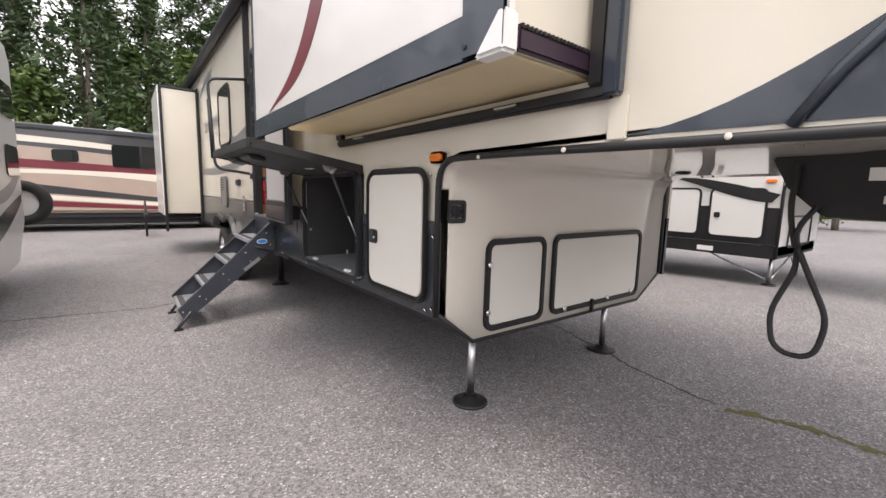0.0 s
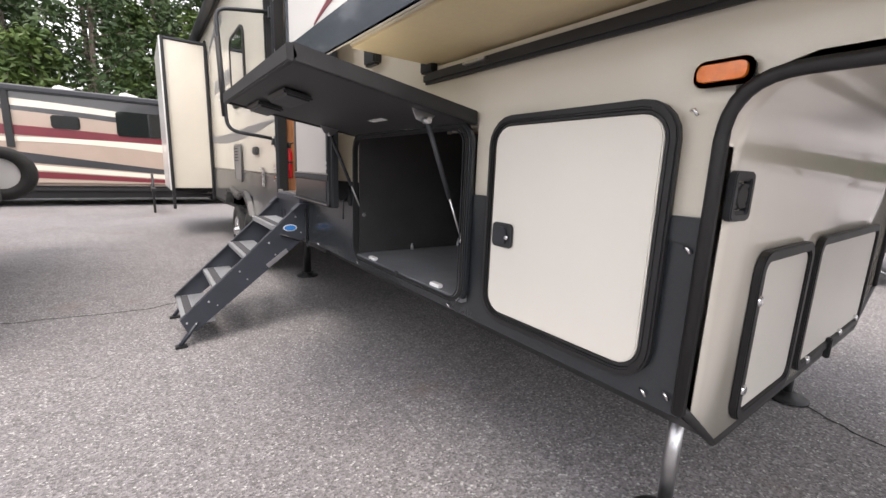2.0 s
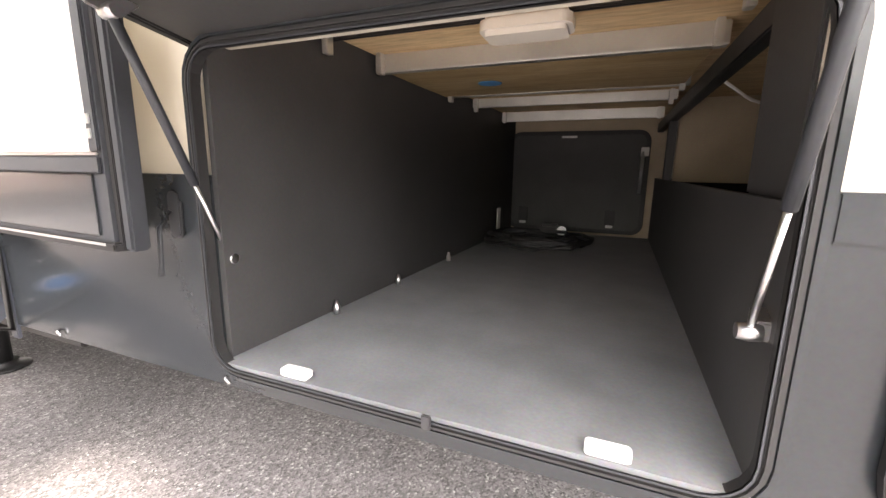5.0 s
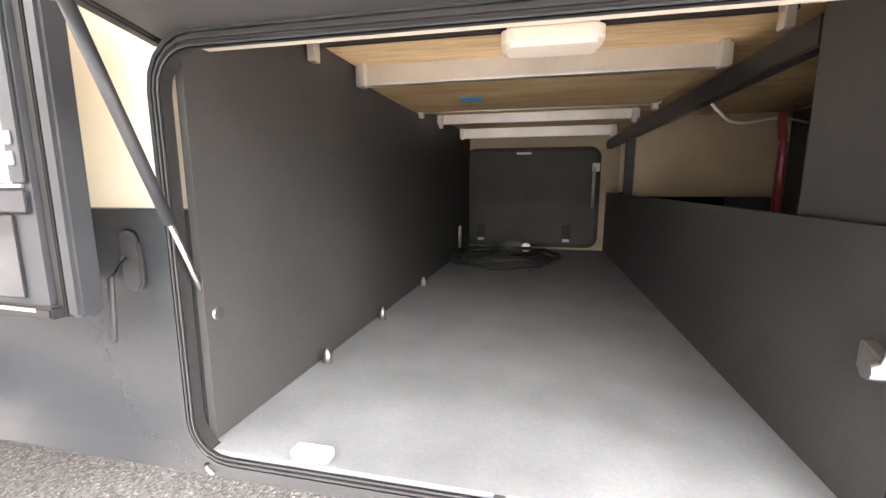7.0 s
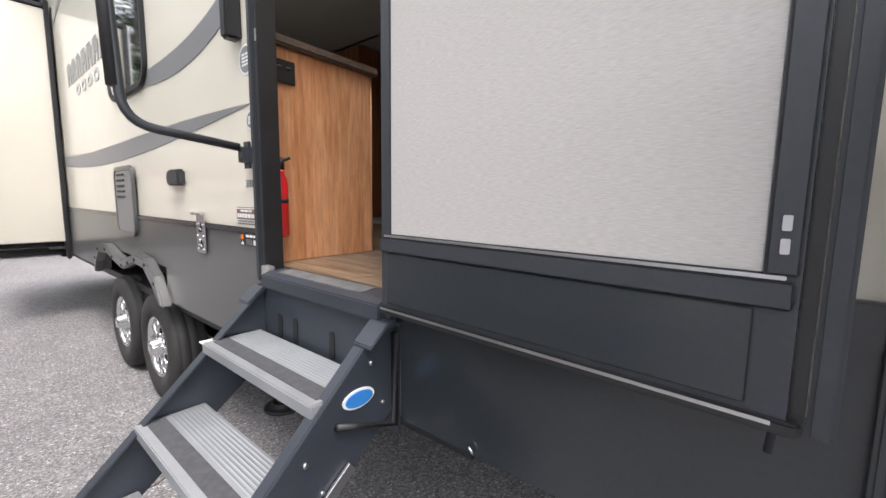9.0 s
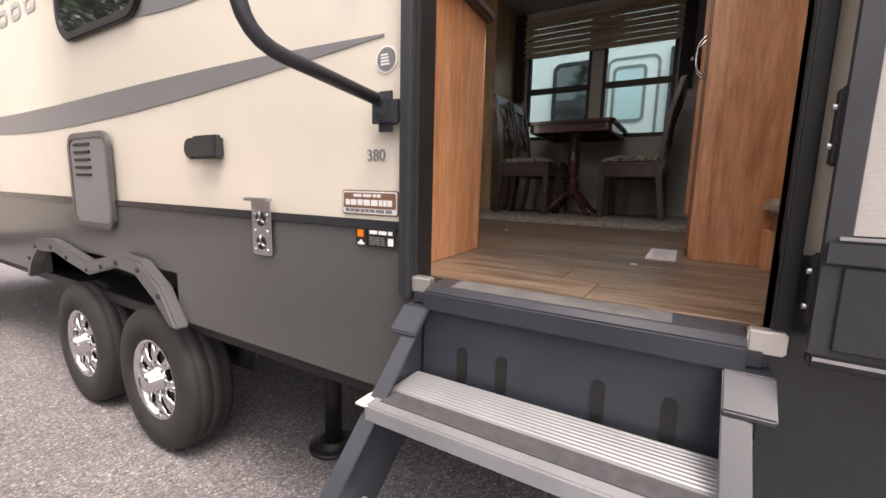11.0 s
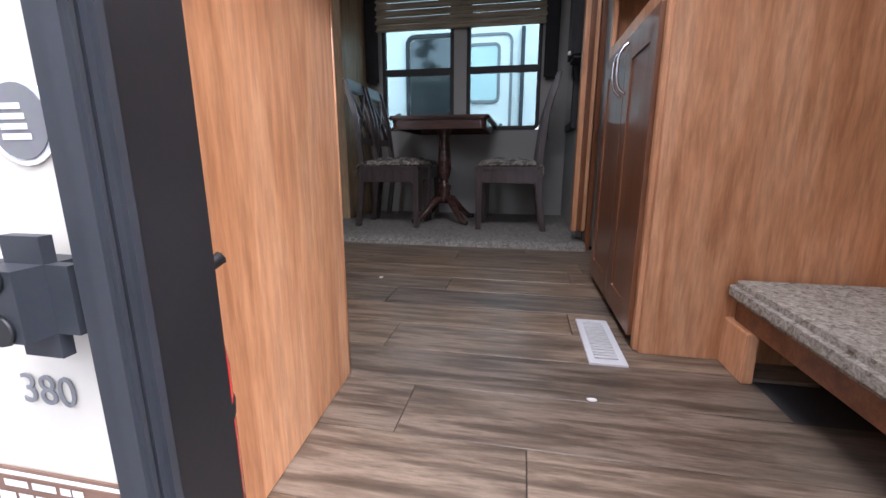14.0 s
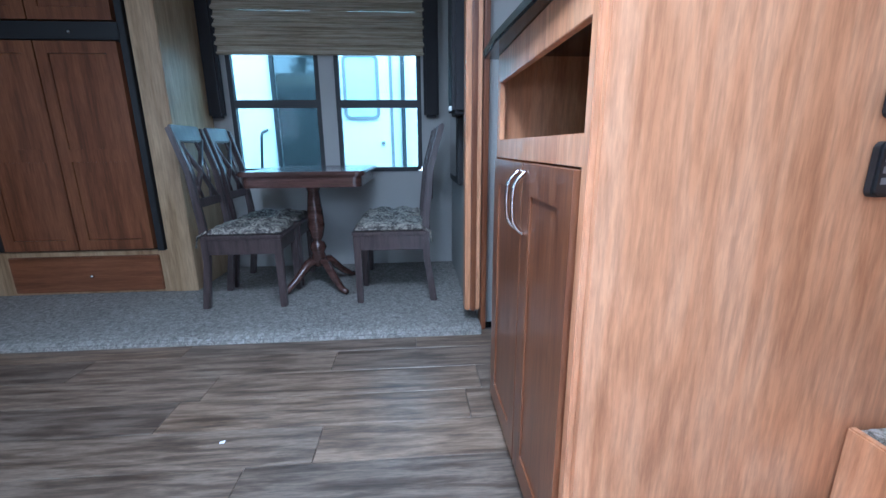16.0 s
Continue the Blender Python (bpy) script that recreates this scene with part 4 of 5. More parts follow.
def trailer_wheel():
    w = thing("wheel", (0, 0, 0), "trailer wheel with chromed spoked rim", "wheel", "trailer wheels")
    lathe("tyre", [(0.2, 0.1), (0.3, 0.115), (0.365, 0.1), (0.38, 0.07), (0.372, 0.04), (0.38, 0.035), (0.38, -0.005), (0.372, -0.01), (0.38, -0.015), (0.38, -0.06), (0.372, -0.065), (0.378, -0.075), (0.36, -0.105), (0.29, -0.118), (0.215, -0.105), (0.2, 0.1)], (0, 0, 0), "y", TYRE, w, 40, cap=False)
    lathe("rim", [(0.218, 0.08), (0.218, -0.095), (0.208, -0.105), (0.196, -0.095), (0.185, -0.05), (0.185, 0.05)], (0, 0, 0), "y", CHROME, w, 36, cap=False)
    lathe("rim_back", [(0.185, -0.02), (0.18, -0.015)], (0, 0, 0), "y", TRIM, w, 24)
    for k in range(8):
        a = 6.2832 * k / 8
        for s in (-0.1, 0.1):
            tube("spoke", [(0.06 * math.cos(a), -0.075, 0.06 * math.sin(a)), (0.13 * math.cos(a + s * .6), -0.085, 0.13 * math.sin(a + s * .6)), (0.195 * math.cos(a + s * 1.5), -0.07, 0.195 * math.sin(a + s * 1.5))], 0.016, CHROME, w, 6)
    lathe("hub", [(0.075, -0.05), (0.075, -0.085), (0.055, -0.1), (0.05, -0.14), (0.04, -0.15), (0.012, -0.153)], (0, 0, 0), "y", CHROME, w, 20)
    for k in range(8):
        a = 6.2832 * (k + 0.5) / 8
        bolt((0.09 * math.cos(a), -0.085, 0.09 * math.sin(a)), "y", w, 0.011, CHROME)
    return w


wh = trailer_wheel()
wh.location = (-6.84, 0.085, 0.305)
copy_thing(wh, pose(-7.72, 0.085, 0.305))


def jack(name, x, y, ztop, r, m, tag, disc=0.115):
    g = ground_z(x)
    j = thing(name, (x, y, g), tag, "jack", "trailer jacks")
    lathe("foot", [(disc, 0.004), (disc, 0.014), (disc * 0.85, 0.02), (disc * 0.5, 0.03), (r * 1.6, 0.05)], (x, y, g), "z", TRIM, j, 24)
    lathe("ram", [(r, 0.05), (r, ztop - g)], (x, y, g), "z", m, j, 14)
    lathe("collar", [(r * 1.7, ztop - g - 0.02), (r * 1.9, ztop - g + 0.06)], (x, y, g), "z", TRIM, j, 14)
    return j


jack("landing_jack", -1.565, 0.4, 0.46, 0.026, STEEL, "chromed front jack on a round black foot")
jack("landing_jack", -1.595, 2.0, 0.46, 0.026, STEEL, "chromed front jack on a round black foot")
jack("landing_jack", -6.1, 0.5, 0.6, 0.045, TRIM, "black rear jack on a round steel foot", 0.13)

# ---- entry steps ----
ST = thing("entry_steps", (-4.83, -0.5, -0.08), "charcoal folding entry steps with ribbed aluminium treads", "steps")
side = [(-0.0, 0.985), (-0.075, 0.985), (-0.975, 0.13), (-0.935, 0.035), (-0.88, 0.03), (0.0, 0.73)]
for x in (-5.185, -4.45):
    prism("side_rail", side, "x", x - 0.006, x + 0.006, STAIR, ST, 0.002)
    d = 0.04 if x < -4.8 else -0.04
    prism("rail_flange", [(-0.075, 0.975), (-0.075, 0.987), (-0.975, 0.132), (-0.975, 0.12)], "x", min(x, x + d), max(x, x + d), STAIR, ST, 0.002)
    prism("rail_cap", [(0.0, 0.975), (-0.08, 0.975), (-0.14, 0.925), (-0.14, 0.937), (-0.08, 0.99), (0.0, 0.99)], "x", x - 0.04, x + 0.04, STAIR, ST, 0.003)
    box("rail_post", x - 0.02, x + 0.02, -0.02, -0.008 + 0.0, 0.62, 0.98, STAIR, ST, 0.002).data.materials[0] = STAIR
    tube("foot_leg", [(x, -0.86, 0.1), (x, -0.985, -0.06)], 0.016, STAIR, ST, 6)
    box("foot_pad", x - 0.03, x + 0.03, -1.02, -0.94, -0.08, -0.062, TRIM, ST, 0.004)
    s = -0.008 if x < -4.8 else 0.008
    for t in (0.06, 0.3, 0.55, 0.8, 0.97):
        bolt((x + s, -0.06 - 0.9 * t, 0.93 - 0.85 * t), "x", ST, 0.008)
        bolt((x + s, -0.02 - 0.88 * t, 0.79 - 0.72 * t), "x", ST, 0.006)
tr = thing("tread", (0, 0, 0), "ribbed aluminium tread with dark grip band", "step tread")
for k, v in (("label", ""), ("category", "")):
    del tr[k]
for i in range(4):
    z, y = 0.812 - 0.23 * i, -0.3 - 0.22 * i
    t = box("tread", -5.175, -4.46, y, y + 0.22, z - 0.04, z, TREAD, ST, 0.004)
    box("grip_band", -5.15, -4.48, y + 0.03, y + 0.085, z + 0.0005, z + 0.003, GRIP, t, 0.0)
    rib = []
    rf_ = []
    for j in range(9):
        yy = y + 0.1 + j * 0.013
        k = len(rib)
        rib += [(-5.165, yy, z + 0.0005), (-4.47, yy, z + 0.0005), (-4.47, yy + 0.004, z + 0.0025), (-5.165, yy + 0.004, z + 0.0025), (-4.47, yy + 0.008, z + 0.0005), (-5.165, yy + 0.008, z + 0.0005)]
        rf_ += [(k, k + 1, k + 2, k + 3), (k + 3, k + 2, k + 4, k + 5)]
    mk("tread_ribs", rib, rf_, TREAD, t)
bpy.data.objects.remove(tr)
box("top_riser", -5.17, -4.465, -0.06, -0.052, 0.72, 0.985, STAIR, ST, 0.002)
for x in (-5.06, -4.95, -4.72, -4.58):
    prism("riser_slot", rrect(x, x + 0.028, 0.8, 0.9, 0.013, 3), "y", -0.0645, -0.0605, TRIM, ST)
prism("maker_oval", [(-0.16 + 0.055 * math.cos(a), 0.79 + 0.028 * math.sin(a) - 0.0 * a) for a in np.linspace(0, 6.1, 20)], "x", -4.4435, -4.44, LABELW, ST)
prism("oval_field", [(-0.16 + 0.047 * math.cos(a), 0.79 + 0.022 * math.sin(a)) for a in np.linspace(0, 6.1, 20)], "x", -4.4395, -4.437, BLUE, ST)
box("step_label", -5.2, -5.165, -0.3, -0.23, 0.805, 0.81, LABELW, ST, 0)

tube("step_hanger", [(-4.435, -0.03, 0.95), (-4.435, -0.03, 0.66), (-4.435, -0.24, 0.74)], 0.012, TRIM, ST, 6)
prism("folding_link", [(-0.2, 0.62), (-0.36, 0.5), (-0.34, 0.47), (-0.18, 0.59)], "x", -4.442, -4.432, STEEL, ST, 0.002)

# ---- pin box with its looped cable ----
PB = thing("pin_box", (0.3, 1.3, 1.3), "black steel hitch pin box under the nose", "hitch")
prism("pin_arm", [(-0.27, 1.56), (-0.2, 1.42), (-0.07, 1.3), (0.9, 1.27), (0.9, 1.62)], "y", 1.0, 1.6, TRIM, PB, 0.01)
box("pin_label", 0.05, 0.16, 0.994, 0.9995, 1.45, 1.5, LABELW, PB, 0)
box("pin_label", 0.1, 0.16, 0.994, 0.9995, 1.36, 1.39, LABELW, PB, 0)
tube("brake_cable", bend([(-0.16, 0.97, 1.52), (-0.175, 0.97, 1.35), (-0.15, 0.97, 1.2), (-0.12, 0.985, 1.1), (-0.2, 0.97, 0.86), (-0.17, 0.97, 0.69), (-0.03, 0.97, 0.69), (0.0, 0.97, 0.87), (-0.1, 0.96, 1.1), (-0.15, 0.95, 1.23), (-0.08, 0.97, 1.35)], 0.07), 0.012, RUBBER, PB, 8)

# ---- things in the bay ----
rndc = random.Random(3)
CB = thing("coiled_cable", (-2.98, 1.95, 0.757), "coil of black power cable on the bay floor", "cable")
cp = []
for i in range(150):
    a = i * 0.24
    r = 0.22 + 0.05 * math.sin(i * 0.13) + 0.02 * math.sin(i * 1.7)
    cp.append((-2.98 + r * 1.25 * math.cos(a), 1.93 + r * 0.85 * math.sin(a), 0.772 + 0.012 * (i // 26) + 0.006 * math.sin(i * .9)))
tube("cable", cp, 0.012, RUBBER, CB, 6)
box("plug", -2.98, -2.86, 2.05, 2.15, 0.82, 0.88, TRIM, CB, 0.015)
lathe("plug_ring", [(0.03, 0), (0.03, 0.03)], (-2.84, 2.06, 0.84), "y", STEEL, CB, 12)

# ---- inside the trailer ----
FL = 1.05
tagged(box("floor", -11.0, -3.4, 0.046, 2.5, 0.97, FL - 0.012, LINER, None, 0), "subfloor under the plank vinyl", "floor", kind="structure")
tagged(holed("ceiling", "z", -11.0, -3.4, 0.046, 3.8, 3.3, 3.36, [(-5.3, -4.6, 0.5, 1.2)], WALLPAPER), "pale grey ceiling", "ceiling", kind="structure")
tagged(box("wall_rear", -9.0, -8.95, 0.046, 3.8, FL, 3.3, WALLPAPER, None, 0), "pale grey rear partition", "wall", kind="structure")
tagged(box("wall_front", -3.45, -3.4, 0.046, 2.6, 1.65, 3.3, LAMINATE, None, 0), "wood-print front partition", "wall", kind="structure")
tagged(holed("wall_entry", "y", -8.95, -3.45, FL, 3.3, 0.0455, 0.056, [DOOR, (-7.5, -6.77, 2.13, 2.85)], WALLPAPER), "pale grey inner lining of the entry wall", "wall", kind="structure")
W = (-6.3, -4.79, 1.9, 2.82)
tagged(holed("wall_slide", "y", -8.6, -4.5, 1.06, 3.3, 3.8, 3.85, [(W[0], W[1], W[2], 3.2)], WALLPAPER), "pale grey dinette wall with a window", "wall", kind="structure")
tagged(box("wall_slide_end", -4.54, -4.5, 2.64, 3.8, 1.06, 3.3, WALLPAPER, None, 0), "pale grey end wall of the dinette slide", "wall", kind="structure")
tagged(box("wall_off_side", -4.5, -3.78, 2.56, 2.6, FL, 3.3, WALLPAPER, None, 0), "pale grey off-side wall", "wall", kind="structure")
SF = 1.095
slide_floor = tagged(prism("floor_slide", [(2.385, FL - 0.01), (2.395, FL + 0.025), (2.42, SF - 0.006), (2.46, SF), (3.8, SF), (3.8, FL - 0.05), (2.385, FL - 0.05)], "x", -8.6, -4.5, CARPET, None, 0.008), "grey-beige carpet on the raised slide floor", "carpet", kind="structure")
# column where the slide meets the wall
COL = thing("slide_column", (-4.6, 2.5, FL), "fluted cherry trim column beside the slide", "trim", kind="structure")
for i, (w, d) in enumerate(((0.03, 0.0), (0.03, 0.012), (0.025, 0.0), (0.03, 0.012))):
    box("flute", -4.59 + 0.03 * i, -4.59 + 0.03 * i + w, 2.46 - d, 2.55, FL + 0.12 if i < 3 else FL, 3.28, CHERRY if i % 2 else LAMINATE, COL, 0.006)

# unseen frame, added to house the ceiling fill lamp
VF = thing("roof_vent_window", (-4.95, 0.85, 3.3), "white frame added round the unseen ceiling fill lamp", "window", kind="structure")
ring("frame", rrect(-5.33, -4.57, 0.47, 1.23, 0.04), rrect(-5.29, -4.61, 0.51, 1.19, 0.03), "z", 3.28, 3.2995, LABELW, VF)
# window with shade and drapes
WN = thing("window_1", (-5.55, 3.8, 2.4), "black-framed slide window with four panes", "window", kind="structure")
for a, b in ((W[0], -5.595), (-5.475, W[1])):
    rframe("sash", "y", a, b, W[2], 3.2, 0.035, 0.05, 3.78, 3.835, TRIM, WN)
    box("meeting_rail", a + 0.03, b - 0.03, 3.785, 3.83, 2.41, 2.47, TRIM, WN, 0.004)
    pane = box("pane", a + 0.03, b - 0.03, 3.81, 3.814, W[2] + 0.03, 3.17, GLASS, WN, 0)
    pane.visible_shadow = False
box("mullion", -5.594, -5.474, 3.775, 3.84, W[2], 3.2, WALLPAPER, WN, 0.004)
BL = thing("roman_shade", (-5.55, 3.76, 2.8), "woven bamboo roman shade, half raised", "window shade")
for i in range(7):
    z = 2.79 + i * 0.062
    prism("fold", [(3.765, z + 0.07), (3.75, z + 0.065), (3.725 - 0.008 * (i % 2), z + 0.01), (3.74, z), (3.768, z + 0.02)], "x", -6.34, -4.76, BLIND, BL, 0.003)
for a in (-6.45, -4.77):
    DR = thing("drape_panel", (a + 0.07, 3.75, 2.35), "dark charcoal side drape beside the window", "drape", "window drapes")
    box("panel", a, a + 0.12, 3.71, 3.78, 2.33, 3.28, DRAPE, DR, 0.02)
box_end = thing("window_2", (-4.64, 3.0, 2.0), "narrow dark window in the slide end wall", "window", kind="structure")
box("frame", -4.58, -4.545, 2.95, 3.5, 1.85, 2.9, TRIM, box_end, 0.008)
pn = box("pane", -4.585, -4.581, 3.0, 3.45, 1.9, 2.85, DARKGLASS, box_end, 0)
DR = thing("drape_panel", (-4.7, 2.75, 2.3), "dark charcoal side drape on the end wall", "drape", "window drapes")
box("panel", -4.64, -4.545, 2.68, 2.95, 2.28, 3.28, DRAPE, DR, 0.02)
lathe("cord_knob", [(0.012, 0), (0.014, 0.012), (0.008, 0.024)], (-4.645, 2.72, 2.3), "z", LABELW, DR, 10)

# galley end panel
GP = thing("galley_end_cabinet", (-5.3, 0.4, FL), "honey wood galley end panel with speckled brown counter", "cabinet")
P0, P1 = (-5.325, 0.065), (-5.366, 0.67)
prism("end_panel", [P0, P1, (-5.41, 0.67), (-5.37, 0.06)], "z", FL, 2.0, LAMINATE, GP, 0.003)
prism("back_panel", [(-5.41, 0.67), (-5.41, 0.65), (-6.5, 0.65), (-6.5, 0.67)], "z", FL, 2.0, LAMINATE, GP, 0.002)
prism("counter_top", [(-5.29, 0.062), (-5.335, 0.7), (-6.6, 0.72), (-6.6, 0.062)], "z", 2.001, 2.042, COUNTER, GP, 0.008)
tube("panel_edge", [(-5.37, 0.672, FL), (-5.37, 0.672, 2.0)], 0.006, LAMINATE, GP, 6)


def along(t, off, z):
    d = Vector((P1[0] - P0[0], P1[1] - P0[1], 0)).normalized()
    n = Vector((d.y, -d.x, 0))
    p = Vector((P0[0], P0[1], z)) + d * t + n * off
    return p


SW = thing("switch_plate", along(0.06, 0.005, 1.895), "black double switch plate on the end panel", "switch")
q = [along(0.01, 0.004, 1.845), along(0.13, 0.004, 1.845), along(0.13, 0.004, 1.945), along(0.01, 0.004, 1.945)]
q2 = [p + (along(0, 0.01, 0) - along(0, 0, 0)) for p in q]
mk("plate", q + q2, [(0, 1, 2, 3), (4, 5, 6, 7), (0, 1, 5, 4), (1, 2, 6, 5), (2, 3, 7, 6), (3, 0, 4, 7)], TRIM, SW, bevel=0.003)
for a in (0.04, 0.085):
    r0 = [along(a, 0.015, 1.9155), along(a + 0.02, 0.015, 1.9155), along(a + 0.02, 0.02, 1.915), along(a, 0.02, 1.915)]
    mk("rocker", r0 + [p - Vector((0, 0, 0.002)) + (along(0, -0.006, 0) - along(0, 0, 0)) for p in r0], [(0, 1, 2, 3), (4, 5, 6, 7), (0, 1, 5, 4), (1, 2, 6, 5), (2, 3, 7, 6), (3, 0, 4, 7)], LABELW, SW)
fe = Vector((-5.291, 0.09, 1.19))
FE = thing("fire_extinguisher", fe, "small red fire extinguisher hung on the end panel", "extinguisher")
lathe("bottle", [(0.024, -0.02), (0.032, -0.01), (0.032, 0.2), (0.028, 0.235), (0.018, 0.26), (0.018, 0.275)], fe, "z", RED, FE, 20)
lathe("collar", [(0.033, 0.13), (0.034, 0.15)], fe, "z", TRIM, FE, 20)
lathe("valve", [(0.018, 0.275), (0.02, 0.3), (0.012, 0.33)], fe, "z", TRIM, FE, 12)
tube("lever", [fe + Vector((0, 0, 0.31)), fe + Vector((0.015, 0.04, 0.33))], 0.008, TRIM, FE, 6)
lathe("gauge", [(0.014, 0), (0.014, 0.01)], fe + Vector((0.0, -0.03, 0.29)), "y", CHROME, FE, 10)
box("bracket", fe.x - 0.036, fe.x - 0.031, fe.y - 0.02, fe.y + 0.02, 1.19, 1.51, TRIM, FE, 0.002)

# media cabinet
MC = thing("media_cabinet", (-4.2, 1.35, FL), "honey wood cabinet with cherry doors and open niche", "cabinet")
CX, CY0, CY1 = -4.545, 0.955, 1.86
box("side_panel", CX, -3.5, CY0, CY0 + 0.018, FL, 3.25, LAMINATE, MC, 0.002)
box("corner_stile", CX - 0.012, CX + 0.02, CY0 + 0.019, CY0 + 0.05, FL, 3.25, LAMINATE, MC, 0.003)
box("far_side", CX, -3.5, CY1 - 0.018, CY1, FL, 2.44, LAMINATE, MC, 0.002)
box("toe_board", CX + 0.02, CX + 0.04, CY0 + 0.051, CY1 - 0.02, FL, FL + 0.033, CHERRY, MC, 0.002)
box("face_rail", CX - 0.004, CX + 0.016, CY0 + 0.051, CY1 - 0.02, 2.056, 2.12, LAMINATE, MC, 0.002)
box("face_rail", CX - 0.004, CX + 0.016, CY0 + 0.051, CY1 - 0.02, 2.32, 2.415, LAMINATE, MC, 0.002)
box("face_stile", CX - 0.004, CX + 0.016, CY1 - 0.06, CY1 - 0.02, 2.1205, 2.3195, LAMINATE, MC, 0.002)
box("niche_floor", CX + 0.0165, -4.1, CY0 + 0.051, CY1 - 0.02, 2.1, 2.118, CHERRYX, MC, 0.002)
box("niche_back", -4.12, -4.1, CY0 + 0.051, CY1 - 0.02, 2.119, 2.415, CHERRYX, MC, 0.002)
box("upper_panel", CX - 0.004, CX + 0.016, CY0 + 0.051, CY0 + 0.3, 2.46, 3.25, WALLPAPER, MC, 0.002)
prism("counter", [(CX - 0.03, CY0 + 0.052), (CX - 0.06, CY1 - 0.2), (CX - 0.05, CY1 + 0.05), (-4.0, CY1 + 0.05), (-4.0, CY0 + 0.052)], "z", 2.416, 2.45, GRANITE, MC, 0.006)
for i, (a, b) in enumerate(((CY0 + 0.055, 1.372), (1.38, CY1 - 0.09))):
    d = holed("cabinet_door", "x", a, b, FL + 0.035, 2.052, CX - 0.024, CX - 0.0045, [(a + 0.065, b - 0.065, FL + 0.105, 1.982)], CHERRY, MC)
    box("door_panel", CX - 0.018, CX - 0.008, a + 0.06, b - 0.06, FL + 0.1, 1.987, CHERRY, d, 0.004)
    ring("door_bead", rrect(a + 0.062, b - 0.062, FL + 0.102, 1.985, 0.004, 1), rrect(a + 0.078, b - 0.078, FL + 0.118, 1.969, 0.004, 1), "x", CX - 0.0235, CX - 0.0185, CHERRY, d)
    hy = b - 0.03 if i == 0 else a + 0.03
    tube("chrome_handle", bend([(CX - 0.024, hy, 2.03), (CX - 0.055, hy, 2.01), (CX - 0.06, hy, 1.945), (CX - 0.055, hy, 1.88), (CX - 0.024, hy, 1.86)], 0.03), 0.006, CHROME, d, 8)
for z, h in ((2.05, 0.1), (2.18, 0.08)):
    RM = thing("remote_holder", (-4.0, CY0 - 0.01, z), "black remote control in a wall holder", "remote", "wall remotes")
    prism("body", rrect(-4.04, -3.99, z - h / 2, z + h / 2, 0.012), "y", CY0 - 0.022, CY0 - 0.001, TRIM, RM, 0.005)
    bars(-4.03, -4.0, z - h * 0.3, z + h * 0.3, 3, CY0 - 0.0225, GREYV, RM, 8)

# carpeted step to the bedroom
SB = thing("bedroom_step", (-3.925, 0.6, FL), "wooden step box with flecked beige carpet tread", "step")
prism("tread", rrect(-4.335, -3.46, 0.26, 0.95, 0.03), "z", 1.25, 1.305, STEPCARPET, SB, 0.016)
box("nosing", -4.31, -4.285, 0.28, 0.93, 1.19, 1.2495, CHERRYX, SB, 0.003)
box("leg_panel", -4.325, -4.295, 0.82, 0.954, FL, 1.19, LAMINATE, SB, 0.003)
box("back_panel", -4.025, -4.005, 0.1, 0.93, FL, 1.249, CHERRY, SB, 0.003)
box("second_riser", -3.945, -3.925, 0.26, 0.95, 1.306, 1.5, STEPCARPET, SB, 0.004).data.materials[0] = LAMINATE
prism("upper_tread", rrect(-3.925, -3.46, 0.26, 0.95, 0.02), "z", 1.46, 1.5, STEPCARPET, SB, 0.012)

# floor register
VT = thing("floor_register", (-4.7, 1.0, FL), "pale metal floor register with slots", "vent")
VX0, VX1, VY0, VY1 = -4.703, -4.595, 0.855, 1.195
holed("grille", "z", VX0, VX1, VY0, VY1, FL + 0.0, FL + 0.006, [(VX0 + 0.02, VX1 - 0.02, VY0 + 0.03 + i * 0.0195, VY0 + 0.04 + i * 0.0195) for i in range(15)], mat("pale_enamel", (0.62, 0.62, 0.63), 0.35, var=0.05), VT)
box("duct", VX0 + 0.015, VX1 - 0.015, VY0 + 0.02, VY1 - 0.02, FL - 0.004, FL - 0.001, TRIM, VT, 0)
for x, y in ((-4.725, 0.663), (-5.593, 1.585)):
    SC = thing("paper_scrap", (x, y, FL), "tiny white paper scrap on the floor", "scrap", "paper scraps")
    rs_ = random.Random(int(x * 100))
    prism("scrap", [(x + 0.013 * rs_.uniform(.5, 1) * math.cos(a), y + 0.01 * rs_.uniform(.5, 1) * math.sin(a)) for a in np.linspace(0, 5.6, 7)], "z", FL + 0.001, FL + 0.005, LABELW, SC)

# refrigerator cabinet
FR = thing("refrigerator", (-7.1, 3.1, SF), "refrigerator with cherry panel doors in a wood surround", "refrigerator")
FY = 3.19
box("surround", -6.62, -6.45, FY, 3.79, SF, 3.28, OAKP, FR, 0.004)
box("surround_base", -7.9, -6.621, FY + 0.01, 3.79, SF, 1.405, OAKP, FR, 0.003)
box("cabinet_body", -7.9, -6.625, FY + 0.03, 3.79, 1.406, 3.28, TRIM, FR, 0.003)
dw = box("drawer", -7.68, -6.68, FY - 0.012, FY + 0.009, 1.115, 1.375, CHERRYX, FR, 0.006)
lathe("chrome_knob", [(0.008, 0), (0.012, -0.02), (0.006, -0.026)], (-7.14, FY - 0.012, 1.235), "y", CHROME, dw, 12)
